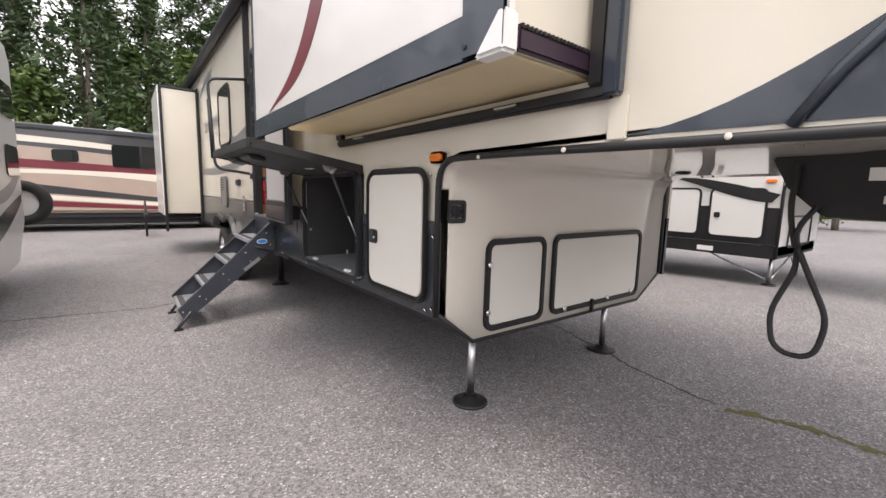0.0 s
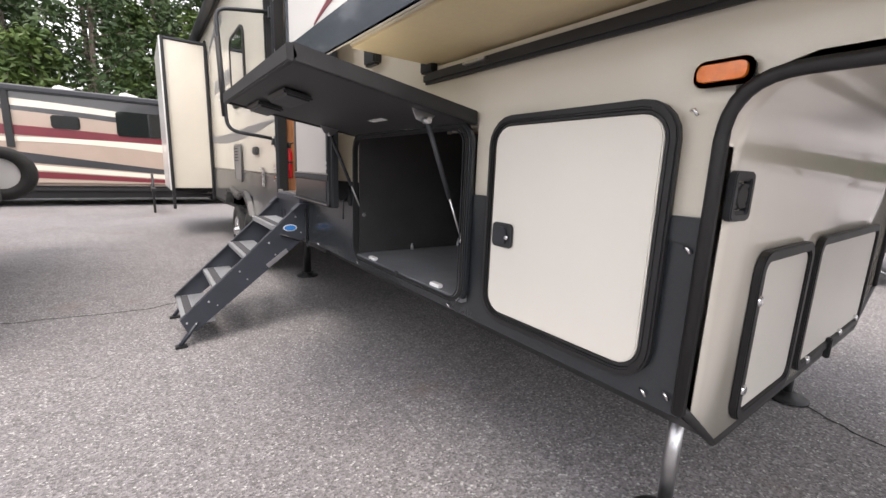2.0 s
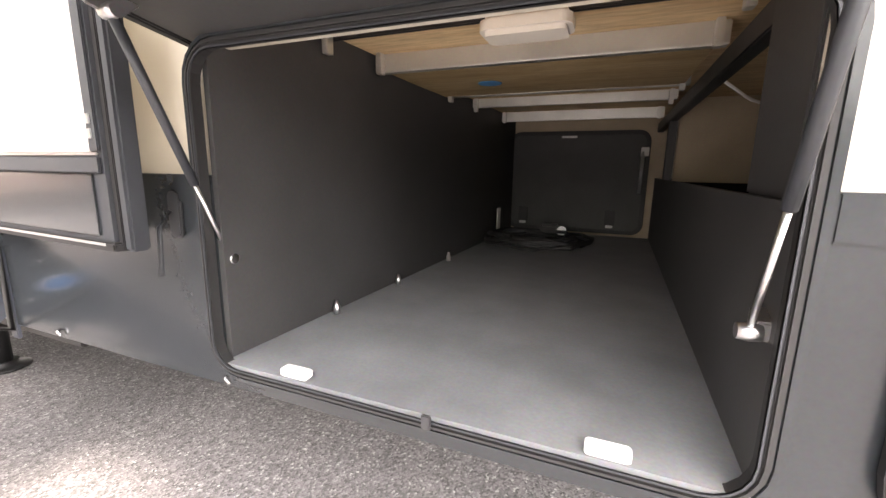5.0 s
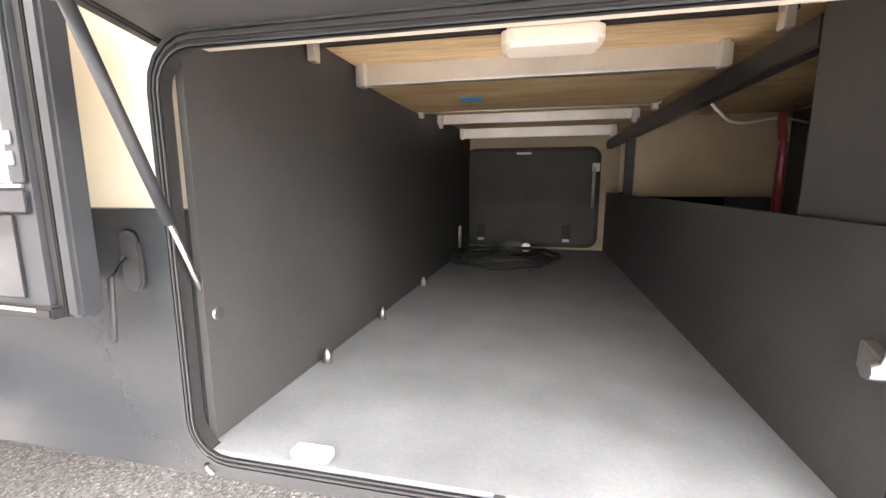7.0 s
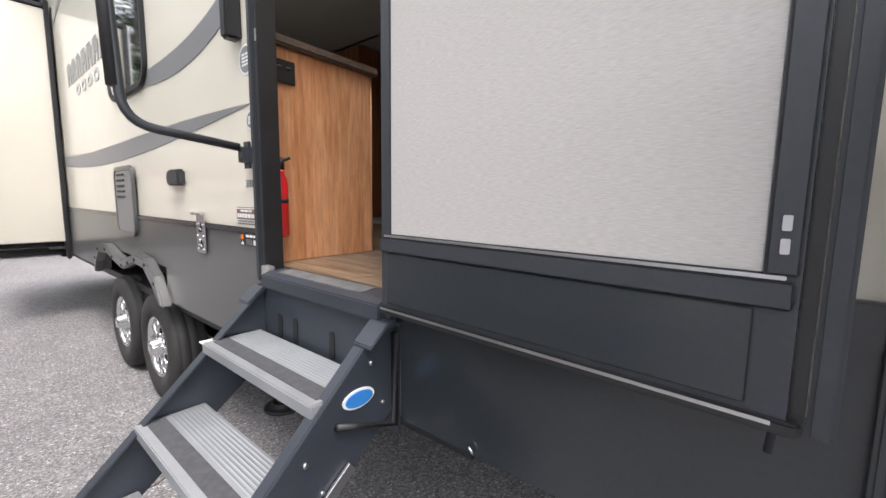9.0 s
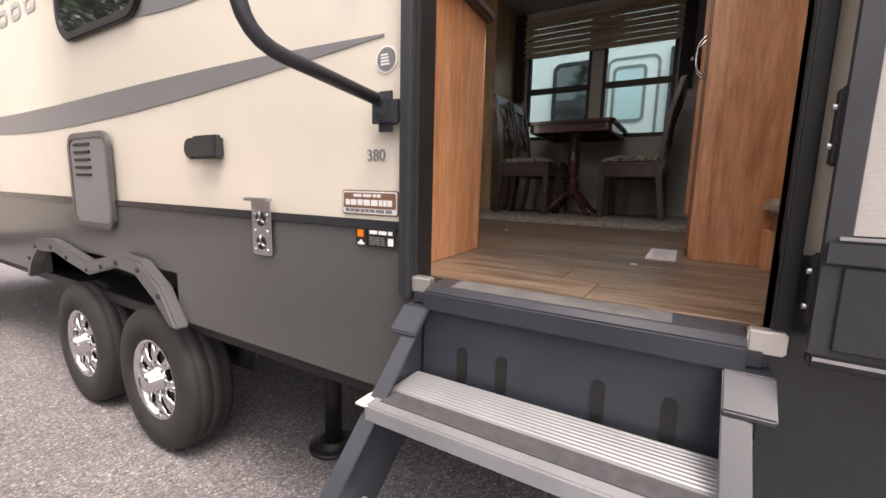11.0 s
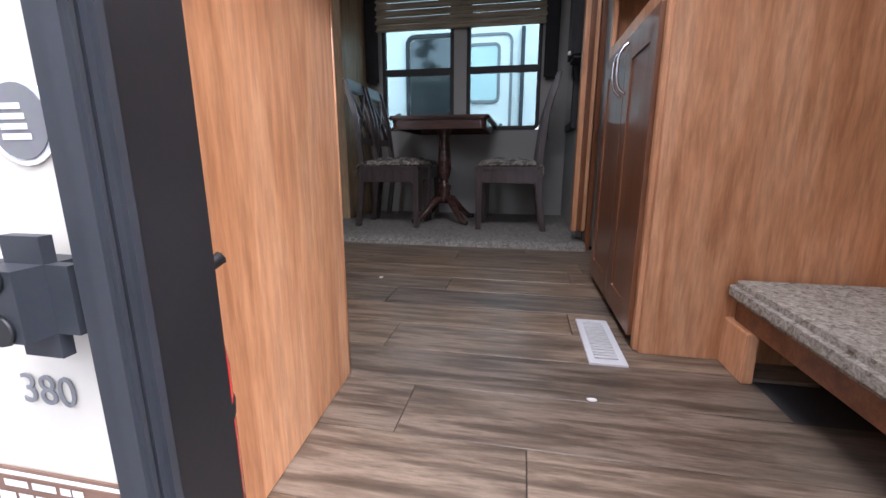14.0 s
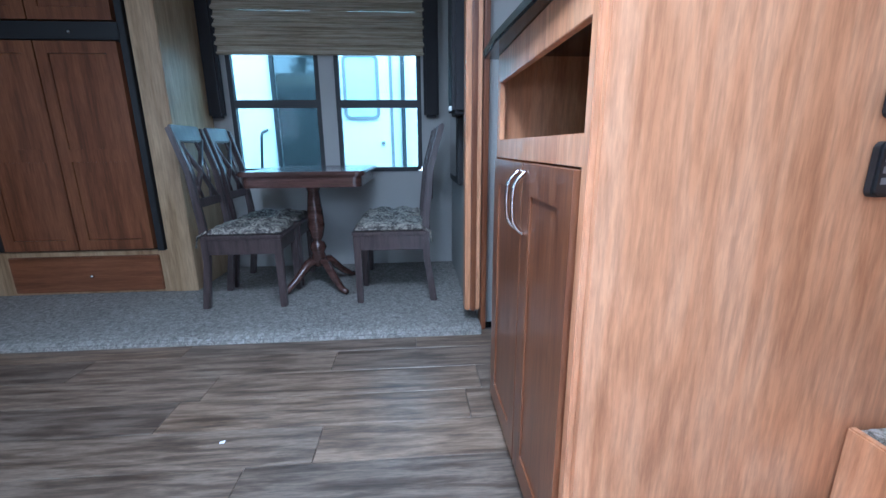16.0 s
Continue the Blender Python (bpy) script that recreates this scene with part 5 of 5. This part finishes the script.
for a, b in ((-7.175, -6.69), (-7.66, -7.185)):
    for z0, z1 in ((1.425, 2.75), (2.87, 3.26)):
        d = holed("refrigerator_door", "y", a, b, z0, z1, FY - 0.03, FY + 0.029, [(a + 0.07, b - 0.07, z0 + 0.07, z1 - 0.07)] if z1 > 3 else [(a + 0.07, b - 0.07, z0 + 0.07, 2.02), (a + 0.07, b - 0.07, 2.1, z1 - 0.07)], CHERRY, FR)
        for p0, p1 in (((z0 + 0.065, z1 - 0.065),) if z1 > 3 else ((z0 + 0.065, 2.025), (2.095, z1 - 0.065))):
            box("panel", a + 0.065, b - 0.065, FY - 0.022, FY - 0.005, p0, p1, CHERRY, d, 0.008)
box("handle_band", -7.68, -6.66, FY - 0.028, FY + 0.029, 2.76, 2.86, TRIM, FR, 0.006)
box("edge_strip", -6.672, -6.63, FY - 0.02, FY + 0.029, 1.406, 3.27, TRIM, FR, 0.004)
lathe("chrome_knob", [(0.006, 0), (0.012, -0.012), (0.006, -0.016)], (-6.95, FY - 0.028, 2.8), "y", CHROME, FR, 12)
box("galley_upper", -8.9, -7.91, 2.62, 3.79, SF, 3.28, CHERRY, FR, 0.003)


def dining_chair():
    """Faces +x; origin on the floor under the seat."""
    c = thing("dining_chair", (0, 0, 0), "espresso wood dining chair with scroll-print seat pad", "chair", "chairs round the table")
    for y in (-0.175, 0.175):
        prism("front_leg", [(0.2, 0), (0.24, 0), (0.245, 0.42), (0.195, 0.42)], "y", y - 0.02, y + 0.02, CHAIRW, c, 0.004)
        post = [(-0.29, 0.0), (-0.245, 0.0), (-0.2, 0.3), (-0.2, 0.5), (-0.235, 0.8), (-0.31, 1.05), (-0.345, 1.04), (-0.275, 0.8), (-0.245, 0.5), (-0.245, 0.28)]
        prism("back_post", post, "y", y - 0.018, y + 0.018, CHAIRW, c, 0.005)
        prism("side_rail", [(-0.21, 0.33), (0.2, 0.33), (0.2, 0.42), (-0.21, 0.42)], "y", y - 0.012, y + 0.012, CHAIRW, c, 0.003)
    for x in (-0.225, 0.22):
        box("end_rail", x - 0.012, x + 0.012, -0.16, 0.16, 0.34, 0.42, CHAIRW, c, 0.003)
    prism("seat", rrect(-0.24, 0.255, -0.2, 0.2, 0.03), "z", 0.42, 0.445, CHAIRW, c, 0.006)
    v, f = [], []
    n = 14
    for i in range(n + 1):
        for j in range(n + 1):
            u, w = i / n * 2 - 1, j / n * 2 - 1
            e = max(0, 1 - max(abs(u), abs(w)) ** 6)
            tuft = 0.5 + 0.5 * abs(math.sin(u * 4.7) * math.sin(w * 4.7)) ** 0.6
            v.append((0.01 + 0.235 * u * (1 - 0.06 * w * w), 0.19 * w * (1 - 0.06 * u * u), 0.455 + 0.055 * e * tuft))
    for i in range(n):
        for j in range(n):
            f.append((i * (n + 1) + j, (i + 1) * (n + 1) + j, (i + 1) * (n + 1) + j + 1, i * (n + 1) + j + 1))
    cu = mk("seat_pad", v, f, CUSHION, c, smooth=True)
    s = cu.modifiers.new("thickness", 'SOLIDIFY')
    s.thickness, s.offset = 0.012, -1
    prism("top_rail", [(-0.3, 0.97), (-0.325, 1.06), (-0.35, 1.055), (-0.325, 0.96)], "y", -0.16, 0.16, CHAIRW, c, 0.006)
    prism("lower_slat", [(-0.235, 0.6), (-0.24, 0.65), (-0.26, 0.65), (-0.255, 0.6)], "y", -0.16, 0.16, CHAIRW, c, 0.003)
    for s in (-1, 1):
        tube("cross_slat", [(-0.255, -0.15 * s, 0.63), (-0.27, 0.0, 0.8), (-0.315, 0.15 * s, 0.98)], 0.016, CHAIRW, c, 6)
        tube("cross_slat", [(-0.25, -0.05 * s, 0.63), (-0.27, -0.1 * s, 0.8), (-0.32, -0.08 * s, 0.98)], 0.01, CHAIRW, c, 6)
    for y in (-0.185, 0.185):
        tube("pad_tie", [(-0.2, y, 0.47), (-0.25, y * 1.1, 0.44), (-0.26, y * 1.15, 0.38)], 0.008, CUSHION, c, 5)
    return c


ch = dining_chair()
for part in ch.children:
    for vert in part.data.vertices:
        vert.co.z *= 1.08
ch.location = (-5.95, 3.0, SF)
copy_thing(ch, pose(-5.945, 3.42, SF))
copy_thing(ch, pose(-5.02, 3.02, SF, 0, 0, 180))
copy_thing(ch, pose(-5.025, 3.43, SF, 0, 0, 180))

TB = thing("dinette_table", (-5.58, 3.22, SF), "dark mahogany pedestal dinette table", "table")
prism("top", rrect(-5.97, -5.17, 2.86, 3.78, 0.06), "z", SF + 0.83, SF + 0.86, TABLEW, TB, 0.01)
ring("apron", rrect(-5.94, -5.2, 2.89, 3.75, 0.05), rrect(-5.91, -5.23, 2.92, 3.72, 0.03), "z", SF + 0.76, SF + 0.8295, TABLEW, TB)
lathe("pedestal", [(0.05, 0.16), (0.06, 0.2), (0.045, 0.26), (0.062, 0.3), (0.05, 0.33), (0.03, 0.35), (0.045, 0.38), (0.06, 0.46), (0.055, 0.56), (0.04, 0.7), (0.06, 0.76), (0.1, 0.83)], (-5.58, 3.22, SF), "z", TABLEW, TB, 20)
for a in (45, 135, 225, 315):
    d = Vector((math.cos(radians(a)), math.sin(radians(a)), 0))
    o = Vector((-5.58, 3.22, SF))
    tube("claw_foot", [o + Vector((0, 0, 0.2)), o + d * 0.09 + Vector((0, 0, 0.19)), o + d * 0.19 + Vector((0, 0, 0.09)), o + d * 0.27 + Vector((0, 0, 0.03)), o + d * 0.32 + Vector((0, 0, 0.022))], 0.036, TABLEW, TB, 8, r2=0.02)

# ---- neighbours ----
NB = thing("neighbour_trailer", (-6.0, 8.0, 0.0), "white and black fifth-wheel trailer parked alongside", "trailer")
NY = 6.7
holed("side_wall", "y", -13.0, 0.6, 1.75, 3.8, NY, NY + 0.05, [], WHITE, NB)
box("side_wall", -13.0, -1.42, NY, NY + 0.05, 1.37, 1.75, WHITE, NB, 0)
box("lower_wall", -13.0, -1.42, NY - 0.012, NY + 0.05, 0.78, 1.37, TRIM, NB, 0.004)
box("skirt", -13.0, -1.42, NY, NY + 2.4, 0.56, 0.77, TRIM, NB, 0.01)
box("roof", -13.0, 0.6, NY, NY + 2.5, 3.8, 3.88, WHITE, NB, 0.03)
box("off_side", -13.0, 0.6, NY + 2.45, NY + 2.5, 1.75, 3.8, WHITE, NB, 0)
box("front_face", -1.46, -1.42, NY, NY + 2.5, 0.6, 1.8, WHITE, NB, 0.01)
box("nose_underside", -1.42, 0.6, NY, NY + 2.5, 1.75, 1.8, WHITE, NB, 0.01)
box("nose_front", 0.57, 0.6, NY, NY + 2.5, 1.8, 3.8, WHITE, NB, 0.01)
tube("edge_trim", bend([(-1.42, NY - 0.02, 0.58), (-1.42, NY - 0.02, 1.78), (0.6, NY - 0.02, 1.78)], 0.15, 6), 0.022, TRIM, NB, 8)
for a, b in ((-2.42, -1.6), (-3.3, -2.55)):
    rframe("bay_door_frame", "y", a, b, 0.85, 1.68, 0.035, 0.1, NY - 0.035, NY - 0.0125, TRIM, NB)
    prism("bay_door", rrect(a + 0.035, b - 0.035, 0.885, 1.645, 0.07), "y", NY - 0.03, NY - 0.0125, WHITE, NB)
    prism("paddle_latch", rrect(a + 0.09, a + 0.18, 1.18, 1.27, 0.02), "y", NY - 0.045, NY - 0.0305, TRIM, NB, 0.004)
band("black_swoosh", "y", [(-3.6, 1.86), (-2.6, 1.72), (-1.9, 1.5), (-1.55, 1.45)], [(-3.6, 1.9), (-2.6, 1.84), (-1.9, 1.7), (-1.45, 1.58)], NY - 0.04, NY - 0.037, TRIM, NB)
box("amber_lamp", -1.66, -1.52, NY - 0.04, NY, 1.76, 1.81, AMBER, NB, 0.012)
rframe("front_hatch_frame", "x", NY + 0.5, NY + 1.9, 0.72, 1.25, 0.03, 0.05, -1.419, -1.4, TRIM, NB)
box("skirt_label", -2.55, -2.3, NY - 0.006, NY - 0.001, 0.6, 0.68, LABELW, NB, 0)
tube("front_jack", [(-1.55, NY + 0.35, 0.58), (-1.55, NY + 0.35, 0.09)], 0.03, STEEL, NB, 8)
lathe("jack_foot", [(0.11, 0.002), (0.1, 0.02), (0.03, 0.04)], (-1.55, NY + 0.35, 0.088), "z", TRIM, NB, 16)
tube("jack_foot", [(-1.55, NY + 2.0, 0.58), (-1.55, NY + 2.0, 0.09)], 0.03, STEEL, NB, 8)
for p in ((-2.5, NY + 0.3, 0.56), (-1.5, NY + 1.3, 0.56)):
    tube("jack_brace", [p, (-1.55, NY + 0.35, 0.16)], 0.014, STEEL, NB, 6)
tube("jack_brace", [(-1.5, NY + 1.2, 0.56), (-1.55, NY + 2.0, 0.16)], 0.014, STEEL, NB, 6)
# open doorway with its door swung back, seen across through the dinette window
# the doorway's shaded inside is only a near-black sheet, no glass there
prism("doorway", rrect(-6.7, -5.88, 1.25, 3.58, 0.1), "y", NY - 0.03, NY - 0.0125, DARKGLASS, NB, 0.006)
rframe("doorway_frame", "y", -6.77, -5.84, 1.2, 3.66, 0.06, 0.15, NY - 0.045, NY - 0.0125, TRIM, NB)
prism("swung_door", rrect(-5.83, -5.06, 1.25, 3.6, 0.12), "y", NY - 0.06, NY - 0.0125, WHITE, NB, 0.006)
rframe("swung_door_edge", "y", -5.85, -5.04, 1.23, 3.62, 0.045, 0.14, NY - 0.07, NY - 0.0125, GREYV, NB)
prism("swung_door_window", rrect(-5.71, -5.27, 2.62, 3.44, 0.08), "y", NY - 0.072, NY - 0.061, mat("pale_shaded_pane", (0.5, 0.62, 0.62), 0.1, var=0.04), NB, 0.004)
rframe("swung_door_window_frame", "y", -5.75, -5.23, 2.58, 3.48, 0.05, 0.1, NY - 0.08, NY - 0.061, GREYV, NB)
lathe("door_knob", [(0.03, 0), (0.025, -0.04)], (-5.2, NY - 0.061, 2.25), "y", CHROME, NB, 12)
tube("neighbour_handle", bend([(-6.95, NY, 1.8), (-6.95, NY - 0.25, 1.85), (-6.9, NY - 0.25, 2.4), (-6.9, NY, 2.45)], 0.08), 0.02, TRIM, NB, 8)
box("neighbour_post", -4.92, -4.86, NY - 0.05, NY - 0.0005, 1.4, 3.7, GREYPL, NB, 0.01)
NB.location += Vector((-0.1, 0, -0.09))

LT = thing("left_camper", (-6.2, -3.7, 0.0), "pale grey camper with a rear ladder and spare wheel", "camper")
prism("body", [(-4.4, 0.4), (-6.6, 0.25), (-7.4, 0.28), (-8.05, 0.82), (-8.1, 3.0), (-7.9, 3.2), (-4.4, 3.2)], "y", -4.9, -2.5, mat("pale_grey_gelcoat", (0.6, 0.6, 0.59), 0.3, var=0.05, scale=1.5, coat=0.2), LT, 0.03)
for z0, z1 in ((1.45, 1.85), (2.2, 2.65)):
    prism("side_window", rrect(-7.95, -7.2, z0, z1, 0.08), "y", -2.499, -2.485, DARKGLASS, LT, 0.004)
band("grey_swoosh", "y", [(-8.0, 1.5), (-7.3, 1.2), (-6.5, 1.1), (-5, 1.2)], [(-8.0, 1.62), (-7.3, 1.36), (-6.5, 1.24), (-5, 1.25)], -2.499, -2.494, GREYV, LT)
band("dark_swoosh", "y", [(-7.9, 1.1), (-7.3, 0.9), (-6.5, 0.7), (-5, 0.6)], [(-7.9, 1.2), (-7.3, 1.1), (-6.5, 0.95), (-5, 0.7)], -2.499, -2.493, SKIRT, LT)
for y in (-2.75, -3.1):
    tube("ladder_rail", bend([(-8.1, y, 0.95), (-8.32, y, 1.05), (-8.32, y, 3.0), (-7.9, y, 3.3)], 0.1), 0.017, TRIM, LT, 8)
for i in range(8):
    tube("ladder_rung", [(-8.32, -2.75, 1.15 + i * 0.25), (-8.32, -3.1, 1.15 + i * 0.25)], 0.013, TRIM, LT, 6)
box("rear_bumper", -8.35, -8.05, -4.8, -2.55, 0.72, 0.86, TRIM, LT, 0.01)
box("tail_lamp", -8.14, -8.1, -2.75, -2.6, 1.0, 1.2, RED, LT, 0.01)
box("spare_arm", -8.85, -8.3, -2.8, -2.7, 0.8, 0.9, TRIM, LT, 0.01)
lathe("spare_tyre", [(0.2, -0.1), (0.31, -0.11), (0.35, -0.07), (0.355, 0.0), (0.35, 0.07), (0.31, 0.11), (0.2, 0.1), (0.2, -0.1)], (-8.85, -2.62, 1.05), "x", TYRE, LT, 28, cap=False)
lathe("spare_rim", [(0.205, 0.06), (0.2, -0.06), (0.06, -0.03), (0.05, 0.05)], (-8.85, -2.62, 1.05), "x", WHITE, LT, 24)

MH = thing("motorhome", (-18.0, -3.5, 0.0), "maroon, tan and charcoal striped motorhome across the lot", "motorhome")
MX = -16.6
box("body", MX - 2.5, MX, -9.5, 2.6, 0.5, 3.06, TAN, MH, 0.08)
box("roof_edge", MX - 2.5, MX + 0.02, -9.5, 2.6, 2.98, 3.1, GREYV, MH, 0.03)
# shade below the body, put in as a solid black box
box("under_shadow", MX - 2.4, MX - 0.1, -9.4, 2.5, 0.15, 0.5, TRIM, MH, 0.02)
box("step_rail", MX - 0.2, MX + 0.05, -9.4, 2.5, 0.36, 0.44, TRIM, MH, 0.01)
ys = (-9.4, -6.0, -3.5, -0.5, 2.5)


def sweep(zlow, zhigh, m, d):
    band("stripe", "x", list(zip(ys, zlow)), list(zip(ys, zhigh)), MX + 0.001, MX + d, m, MH)


sweep((2.3, 2.45, 2.5, 2.2, 1.9), (2.97, 2.97, 2.97, 2.97, 2.97), MHDARK, 0.004)
sweep((2.2, 2.5, 2.62, 2.35, 2.0), (2.45, 2.7, 2.8, 2.5, 2.12), MHCREAM, 0.007)
sweep((1.7, 1.85, 1.8, 1.75, 1.6), (2.0, 2.12, 2.05, 1.95, 1.75), MAROON, 0.006)
sweep((1.1, 1.5, 1.7, 1.5, 0.9), (1.3, 1.65, 1.8, 1.75, 1.55), MHCREAM, 0.007)
sweep((1.3, 1.25, 1.15, 0.85, 0.7), (1.7, 1.6, 1.4, 1.0, 0.8), MHDARK, 0.005)
sweep((1.15, 1.05, 0.95, 0.72, 0.6), (1.3, 1.2, 1.08, 0.84, 0.7), MHCREAM, 0.008)
sweep((0.7, 0.75, 0.72, 0.6, 0.52), (0.95, 0.98, 0.9, 0.7, 0.56), MAROON, 0.006)
for y0, y1, z0, z1 in ((-1.6, -0.1, 1.95, 2.65), (-3.0, -2.4, 2.05, 2.4), (-7, -5.6, 1.95, 2.6)):
    prism("side_window", rrect(y0, y1, z0, z1, 0.08), "x", MX + 0.009, MX + 0.03, DARKGLASS, MH, 0.005)
box("awning_roll", MX, MX + 0.14, -9.0, 2.4, 2.92, 3.06, GREYPL, MH, 0.04)
box("awning_arm", MX, MX + 0.08, -3.9, -3.75, 1.5, 3.0, TRIM, MH, 0.01)
for y in (-3.1, -1.6, -7.0):
    prism("roof_vent", [(y, 3.1), (y + 0.7, 3.1), (y + 0.6, 3.22), (y + 0.2, 3.32)], "x", MX - 1.6, MX - 0.9, LABELW, MH, 0.04)

# small hitch stand by the rear slide
HS = thing("trailer_tongue", (-15.5, -1.0, 0.0), "black trailer tongue with a jack stand", "hitch")
box("beam", -16.0, -13.5, -0.95, -0.85, 0.5, 0.6, TRIM, HS, 0.01)
tube("jack_post", [(-14.4, -0.9, -0.08), (-14.4, -0.9, 0.95)], 0.03, TRIM, HS, 8)

# ---- trees ----
def pine(name, h, seed, leaf, label, broad=False):
    rnd = random.Random(seed)
    t = thing(name, (0, 0, 0), label, "tree", "edge of the wood")
    lean = rnd.uniform(-.03, .03)
    trunk = [(lean * z, 0.05 * math.sin(z), z) for z in np.linspace(0, h, 10)]
    tr_ = tube("trunk", trunk, 0.17, BARK, t, 8, r2=0.03)
    v, f, lv, lf = [], [], [], []

    def clump(c, s, n):
        for _ in range(n):
            p = c + Vector((rnd.gauss(0, s), rnd.gauss(0, s), rnd.gauss(0, s * 0.55)))
            a, b = Vector((rnd.gauss(0, 1), rnd.gauss(0, 1), rnd.gauss(0, .6))).normalized(), Vector((rnd.gauss(0, 1), rnd.gauss(0, 1), rnd.gauss(0, 1))).normalized()
            l, w = rnd.uniform(.1, .22), rnd.uniform(.05, .11)
            k = len(lv)
            lv.extend([p - a * l, p + b * w, p + a * l, p - b * w])
            lf.append((k, k + 1, k + 2, k + 3))
    k0 = 0.1 if broad else 0.28
    nb = 34
    for i in range(nb):
        z = h * (k0 + (1 - k0) * (i + rnd.random()) / nb)
        ang = rnd.uniform(0, 6.28)
        reach = (1.02 - z / h) * h * (0.34 if broad else 0.22) * rnd.uniform(.5, 1.25) + 0.3
        d = Vector((math.cos(ang), math.sin(ang), rnd.uniform(.0, .35)))
        base = Vector((lean * z, 0, z))
        for q in (0.0, 0.5):
            a, b = base + d * reach * q, base + d * reach * (q + .5)
            r0, r1 = 0.035 * (1 - q * .8), 0.035 * (1 - q * .8) * .5
            k = len(v)
            for c, r in ((a, r0), (b, r1)):
                v.extend([c + Vector((r, 0, 0)), c + Vector((-r * .5, r * .8, 0)), c + Vector((-r * .5, -r * .8, r))])
            f.extend([(k, k + 1, k + 4, k + 3), (k + 1, k + 2, k + 5, k + 4), (k + 2, k, k + 3, k + 5)])
        for q in (0.45, 0.7, 0.95):
            clump(base + d * reach * q, 0.2 + reach * 0.13, 26)
    clump(Vector((lean * h, 0, h)), 0.3, 40)
    mk("limbs", v, f, BARK, t)
    mk("crown", lv, lf, leaf, t)
    return t


kinds = [pine("pine_tree", 14, 1, NEEDLE, "tall pine with bare lower trunk"), pine("pine_tree", 12, 2, NEEDLE, "tall pine with bare lower trunk"), pine("broadleaf_tree", 8, 3, LEAF, "bushy green broadleaf tree", True), pine("broadleaf_tree", 6, 4, LEAF, "bushy green broadleaf tree", True), pine("pine_tree", 16, 5, NEEDLE, "tall pine with bare lower trunk")]
rt = random.Random(11)
spots_ = []
for row, x in enumerate((-25, -28, -31.5, -35, -39)):
    for i in range(17):
        spots_.append((x + rt.uniform(-1.2, 1.2), -26 + i * 2.6 + rt.uniform(-1, 1), row))
for i in range(16):
    spots_.append((-22 + i * 3.2 + rt.uniform(-1, 1), -30 + rt.uniform(-3, 3), 2))
    spots_.append((-24 + i * 3.4 + rt.uniform(-1, 1), 30 + rt.uniform(-3, 3), 2))
for i, (x, y, row) in enumerate(spots_):
    k = rt.choice((0, 1, 2, 3, 4, 0, 4) if row else (0, 2, 3, 2, 1))
    m = pose(x, y, -0.08, 0, 0, rt.uniform(0, 360))
    if i < 5:
        kinds[i].matrix_basis = m
    else:
        copy_thing(kinds[k], m)
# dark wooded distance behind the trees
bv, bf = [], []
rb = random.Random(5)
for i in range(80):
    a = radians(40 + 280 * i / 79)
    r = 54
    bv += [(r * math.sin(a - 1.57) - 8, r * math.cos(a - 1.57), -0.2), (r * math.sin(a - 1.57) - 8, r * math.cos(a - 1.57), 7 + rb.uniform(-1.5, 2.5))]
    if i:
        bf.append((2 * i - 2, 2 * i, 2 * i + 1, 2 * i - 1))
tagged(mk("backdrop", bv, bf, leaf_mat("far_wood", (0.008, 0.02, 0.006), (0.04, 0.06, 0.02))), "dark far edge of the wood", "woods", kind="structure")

# ---- floor planks ----
PLF = thing("floor_planks", (-6.5, 1.2, FL), "weathered wood-look vinyl plank floor", "floor", kind="structure")
pw, pl = 0.2, 1.22
v8 = [(x, y, z) for x in (0, pl - 0.002) for y in (0, pw - 0.0015) for z in (-0.011, 0)]
f6 = [(0, 1, 3, 2), (4, 6, 7, 5), (0, 4, 5, 1), (2, 3, 7, 6), (0, 2, 6, 4), (1, 5, 7, 3)]
first = mk("plank", v8, f6, PLANK, None, bevel=0.0012, seg=1)
pm = first.data
bpy.data.objects.remove(first)
rp = random.Random(9)
y, row = 0.058, 0
while y < 2.37:
    x = -9.0 + rp.uniform(0, pl)
    while x < -4.3:
        p = new("plank", pm)
        p.parent = PLF
        p.location = Vector((x, y, FL)) - ORG[PLF]
        x += pl
    y += pw
